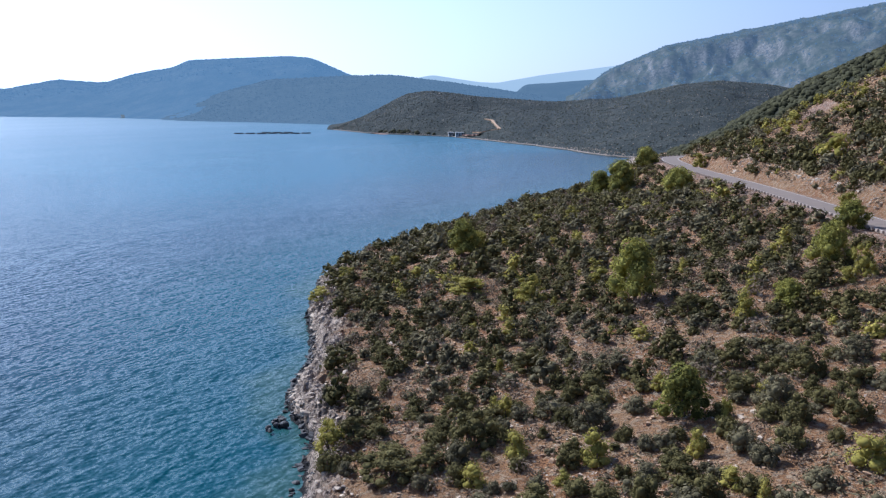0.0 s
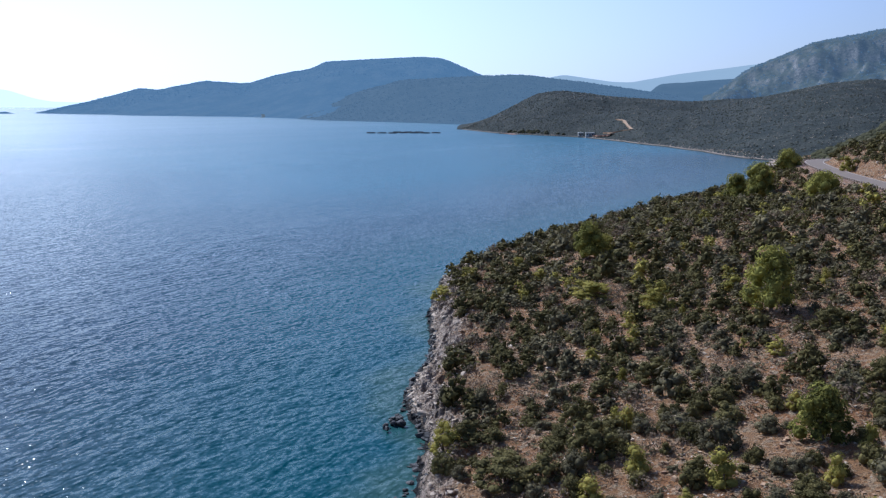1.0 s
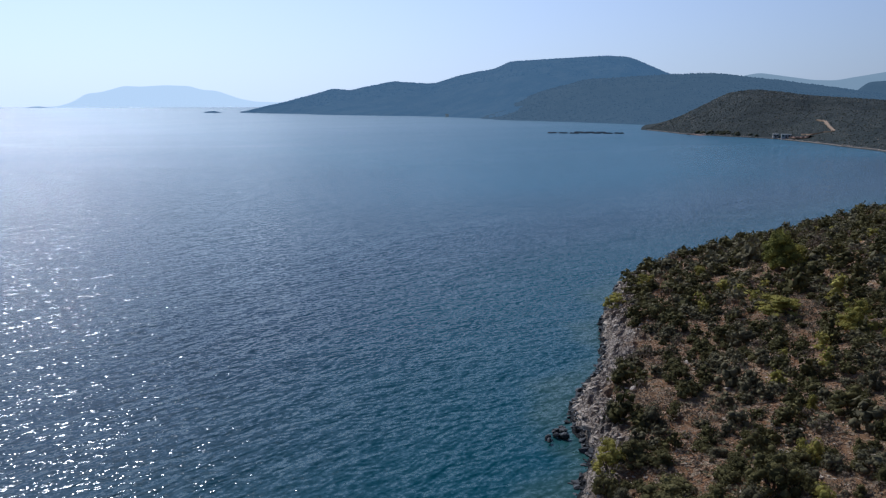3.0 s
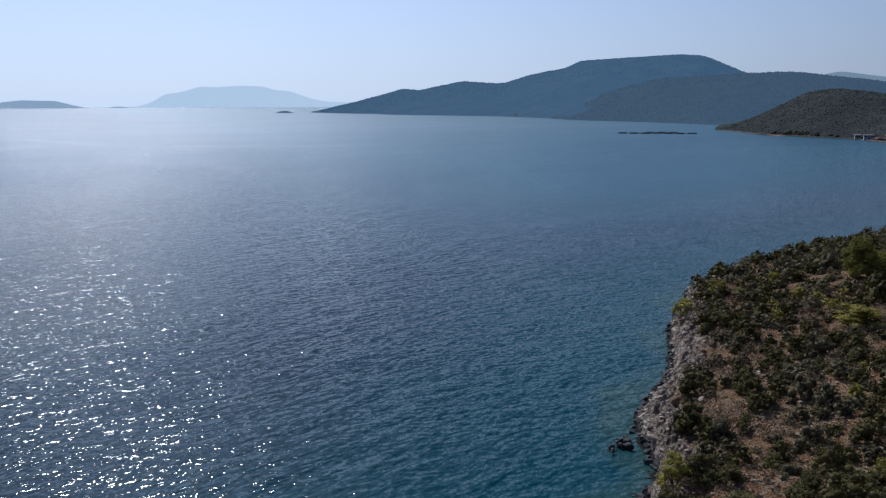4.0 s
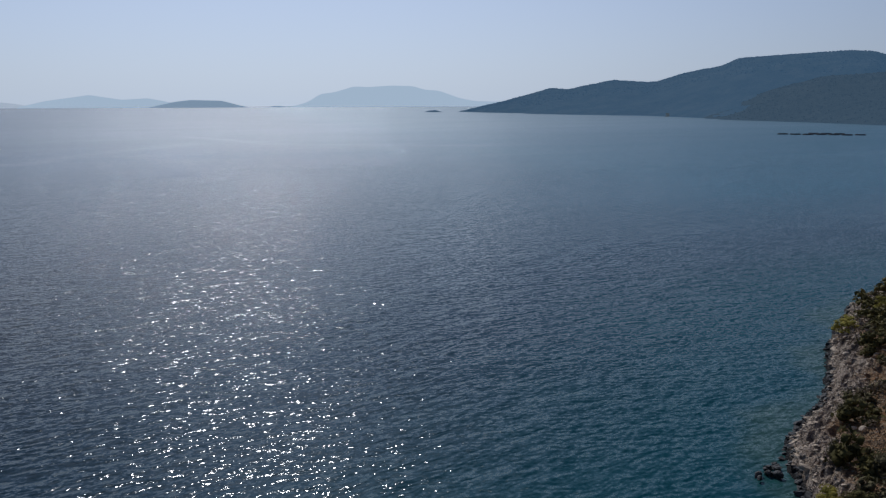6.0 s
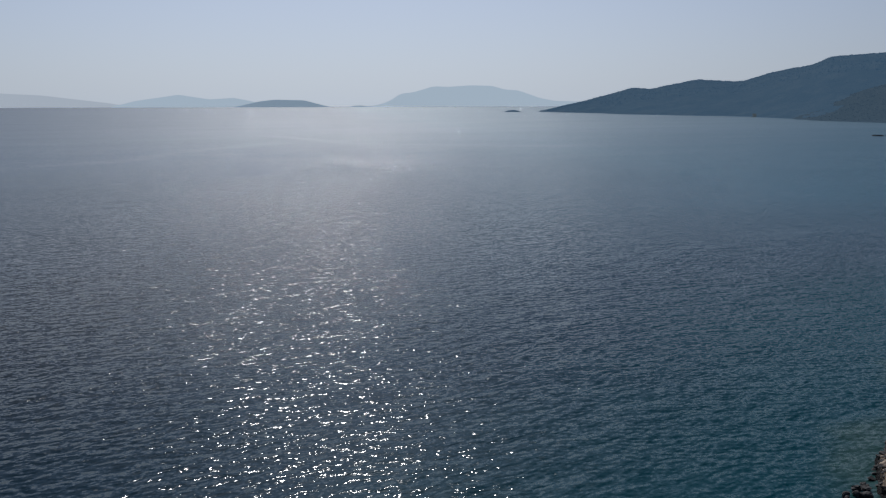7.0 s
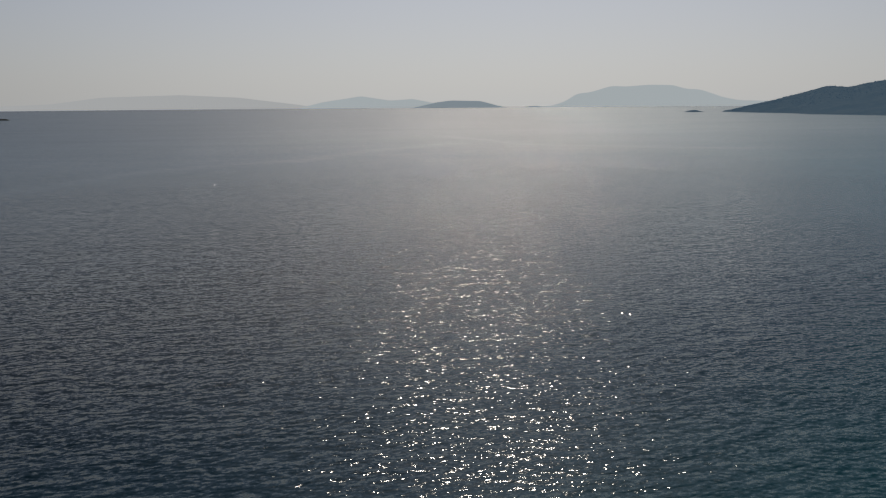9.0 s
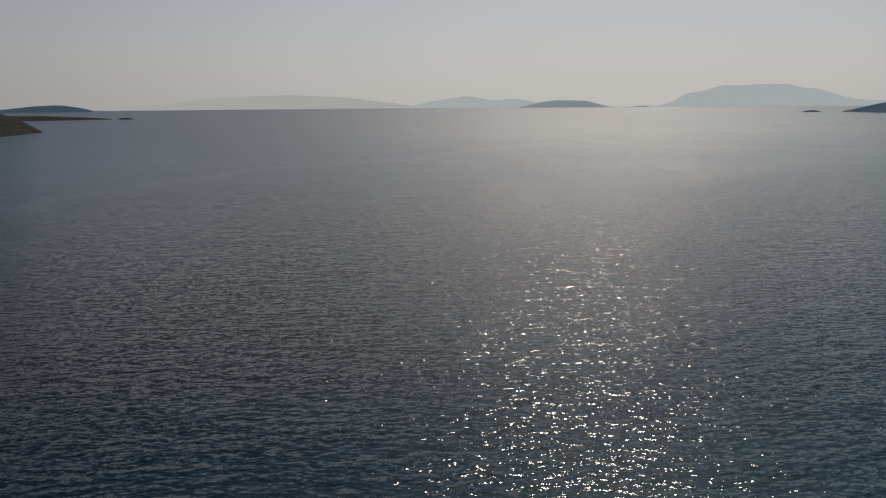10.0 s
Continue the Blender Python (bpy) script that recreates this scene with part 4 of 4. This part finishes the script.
def clumps(name, label, place, az_lo, az_hi, n, lo, hi, size, material, shapes=None, floor=1.5):
    a, v = rng.uniform(az_lo, az_hi, n), rng.uniform(lo, hi, n)
    p = place(a, v)
    keep = (p[:, 2] > floor) & (fbm(p[:, 0] / 40, p[:, 1] / 40, 3, 13) > -0.75 + 0.6 * rng.random(n) ** 2)
    s = size * rng.uniform(0.5, 1.3, n)
    merged(name, label, "scrub", shapes or [rock_shape(i, BALL1) for i in range(5)], [(p[i, 0], p[i, 1], p[i, 2], s[i], s[i] * 1.2, i) for i in np.flatnonzero(keep)], material, bool(shapes))


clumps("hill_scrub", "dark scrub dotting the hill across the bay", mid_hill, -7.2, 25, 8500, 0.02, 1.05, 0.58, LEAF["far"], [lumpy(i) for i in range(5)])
clumps("hill_stones", "pale stones between the scrub on the hill across the bay", mid_hill, -7.2, 25, 5200, 0.02, 1.05, 0.62, M_ROCK)
clumps("far_shore_rocks", "pale rocks along the far waterline", mid_hill, -6.8, 13.2, 1500, 0.02, 0.09, 0.8, M_ROCK, None, 0.3)
# takes the glowing ridge material, so its haze is emission as well
clumps("mountain_scrub", "dark scrub dotting the limestone mountain", far_mountain, 9, 35, 4500, 0.25, 1.02, 3.2, M_RIDGE)
clumps("spur_scrub", "dark pines and scrub covering the spur", spur, 14.5, 29, 3600, 0.03, 1.1, 1.7, LEAF["spur"], [lumpy(i) for i in range(6)])
clumps("shore_trees", "dark trees along the far shore by the house", mid_hill, -4.0, 1.6, 170, 0.02, 0.10, 1.8, LEAF["spur"], [lumpy(i) for i in range(4)])
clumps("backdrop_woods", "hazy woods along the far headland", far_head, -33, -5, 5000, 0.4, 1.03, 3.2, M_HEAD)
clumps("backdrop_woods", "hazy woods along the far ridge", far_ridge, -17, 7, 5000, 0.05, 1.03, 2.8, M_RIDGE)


def draped(name, label, category, place, az_v, width, material, lift=0.6, kind="structure"):
    """A strip laid on a far slope along (azimuth, share) stations."""
    s = np.array(az_v, float)
    t = np.linspace(0, len(s) - 1, 8 * len(s))
    p = place(np.interp(t, np.arange(len(s)), s[:, 0]), np.interp(t, np.arange(len(s)), s[:, 1]))
    d = np.gradient(p, axis=0)
    d /= np.linalg.norm(d, axis=1)[:, None] + 1e-9
    n = np.cross(d, (0, 0, 1))
    w = width * (0.6 + 0.5 * np.abs(vnoise(t * 1.7, t * 0 + width, 3)))[:, None]
    up = np.array((0, 0, lift))
    v = np.stack([p - n * w - up, p - n * w + up, p + n * w + up, p + n * w - up], 1).reshape(-1, 3)
    return tagged(link_mesh(name, mesh_np(name, v, grid_faces(len(p), 4)), material), label, category, kind=kind)


stations = []
for a_ in np.arange(-6.9, 13.2, 0.35):
    share = np.linspace(0, 0.5, 200)
    level = mid_hill(np.full(200, a_), share)[:, 2]
    stations.append((float(a_), float(share[np.argmax(level > 0.5)])))
draped("shore_rocks", "pale rocky shoreline of the bay", "shore", mid_hill, stations, 0.8, M_KERB, 0.2)
draped("dirt_track", "pale dirt track on the far hillside", "track", mid_hill, [(3.2, 0.305), (3.65, 0.305), (3.9, 0.245), (4.2, 0.213), (3.65, 0.194), (3.0, 0.157), (2.45, 0.149)], 1.5, M_CLOD)
draped("earth_bank", "bare reddish earth by the far shore", "bank", mid_hill, [(-4.6, 0.03), (-4.0, 0.05), (-3.3, 0.03)], 4.0, M_EARTH)
draped("earth_bank", "bare reddish earth by the far shore", "bank", mid_hill, [(1.9, 0.11), (2.5, 0.12), (3.0, 0.14)], 4.0, M_EARTH)
draped("earth_bank", "pale quarried bank at the foot of the far headland", "bank", far_head, [(-20.15, 0.02), (-20.0, 0.05), (-20.05, 0.1)], 4.0, M_CLIFF)


def house(x, y, z, w, d, h, turn):
    """A small flat house: walls, roof, door and windows."""
    root = tagged(new("house"), "small white plastered house by the shore", "house")
    root.matrix_world = pose(x, y, z, 0, 0, turn)

    def box(name, material, sx, sy, sz, px, py, pz, parent):
        bm = bmesh.new()
        bmesh.ops.create_cube(bm, size=1, matrix=Matrix.Translation((px, py, pz)) @ Matrix.Diagonal((sx, sy, sz, 1)))
        return part(name, bm, material, parent)

    box("wall", M_PLASTER, w, d, h + 4, 0, 0, h / 2 - 2, root)
    box("roof", M_PLASTER, w + 0.8, d + 0.8, 0.35, 0, 0, h + 0.175, root)
    box("door", M_BARK, 1.0, 0.12, 2.1, 0, -d / 2 - 0.03, 1.05, root)
    for k in (-0.32, 0.32):
        win = box("window", M_PLASTIC, 1.3, 0.1, 1.2, k * w, -d / 2 - 0.03, 1.7, root)
        box("sill", M_PLASTER, 1.5, 0.25, 0.1, k * w, -d / 2 - 0.08, 1.05, win)


for a_, v_, w_ in ((1.5, 0.11, 7), (0.9, 0.1, 4)):
    p = mid_hill(np.array([a_]), np.array([v_]))[0]
    house(p[0], p[1], p[2], w_, 5, 2.6, -a_ + 4)


def fish_cage(x, y, r):
    """A floating ring with a handrail on short posts."""
    root = tagged(new("fish_cage"), "dark floating fish farm ring with handrail", "fish cage", "fish farm rings")
    root.matrix_world = pose(x, y, 0)
    for name, rad, tube, z in (("float_ring", r, 0.45, 0.25), ("handrail", r - 0.2, 0.08, 0.9)):
        u, v = np.meshgrid(np.arange(28) * 2 * np.pi / 28, np.arange(7) * 2 * np.pi / 6, indexing="ij")
        pts = np.stack([(rad + tube * np.cos(v)) * np.cos(u), (rad + tube * np.cos(v)) * np.sin(u), z + tube * np.sin(v)], -1).reshape(-1, 3)
        link_mesh(name, mesh_np(name, pts, grid_faces(28, 7, True), True), M_PLASTIC, root)
    for i in range(8):
        a = i * math.pi / 4
        bm = bmesh.new()
        bmesh.ops.create_cone(bm, cap_ends=True, segments=6, radius1=0.08, radius2=0.08, depth=0.8, matrix=Matrix.Translation((r * math.cos(a), r * math.sin(a), 0.55)))
        part("post", bm, M_PLASTIC, root)


for i in range(7):
    px, py = polar(-13.0 + 0.72 * i, 832 - 3 * (i % 3))
    fish_cage(float(px), float(py), 4.2)
    if i in (2, 3, 4):
        px, py = polar(-13.0 + 0.72 * i + 0.3, 850)
        fish_cage(float(px), float(py), 4.2)
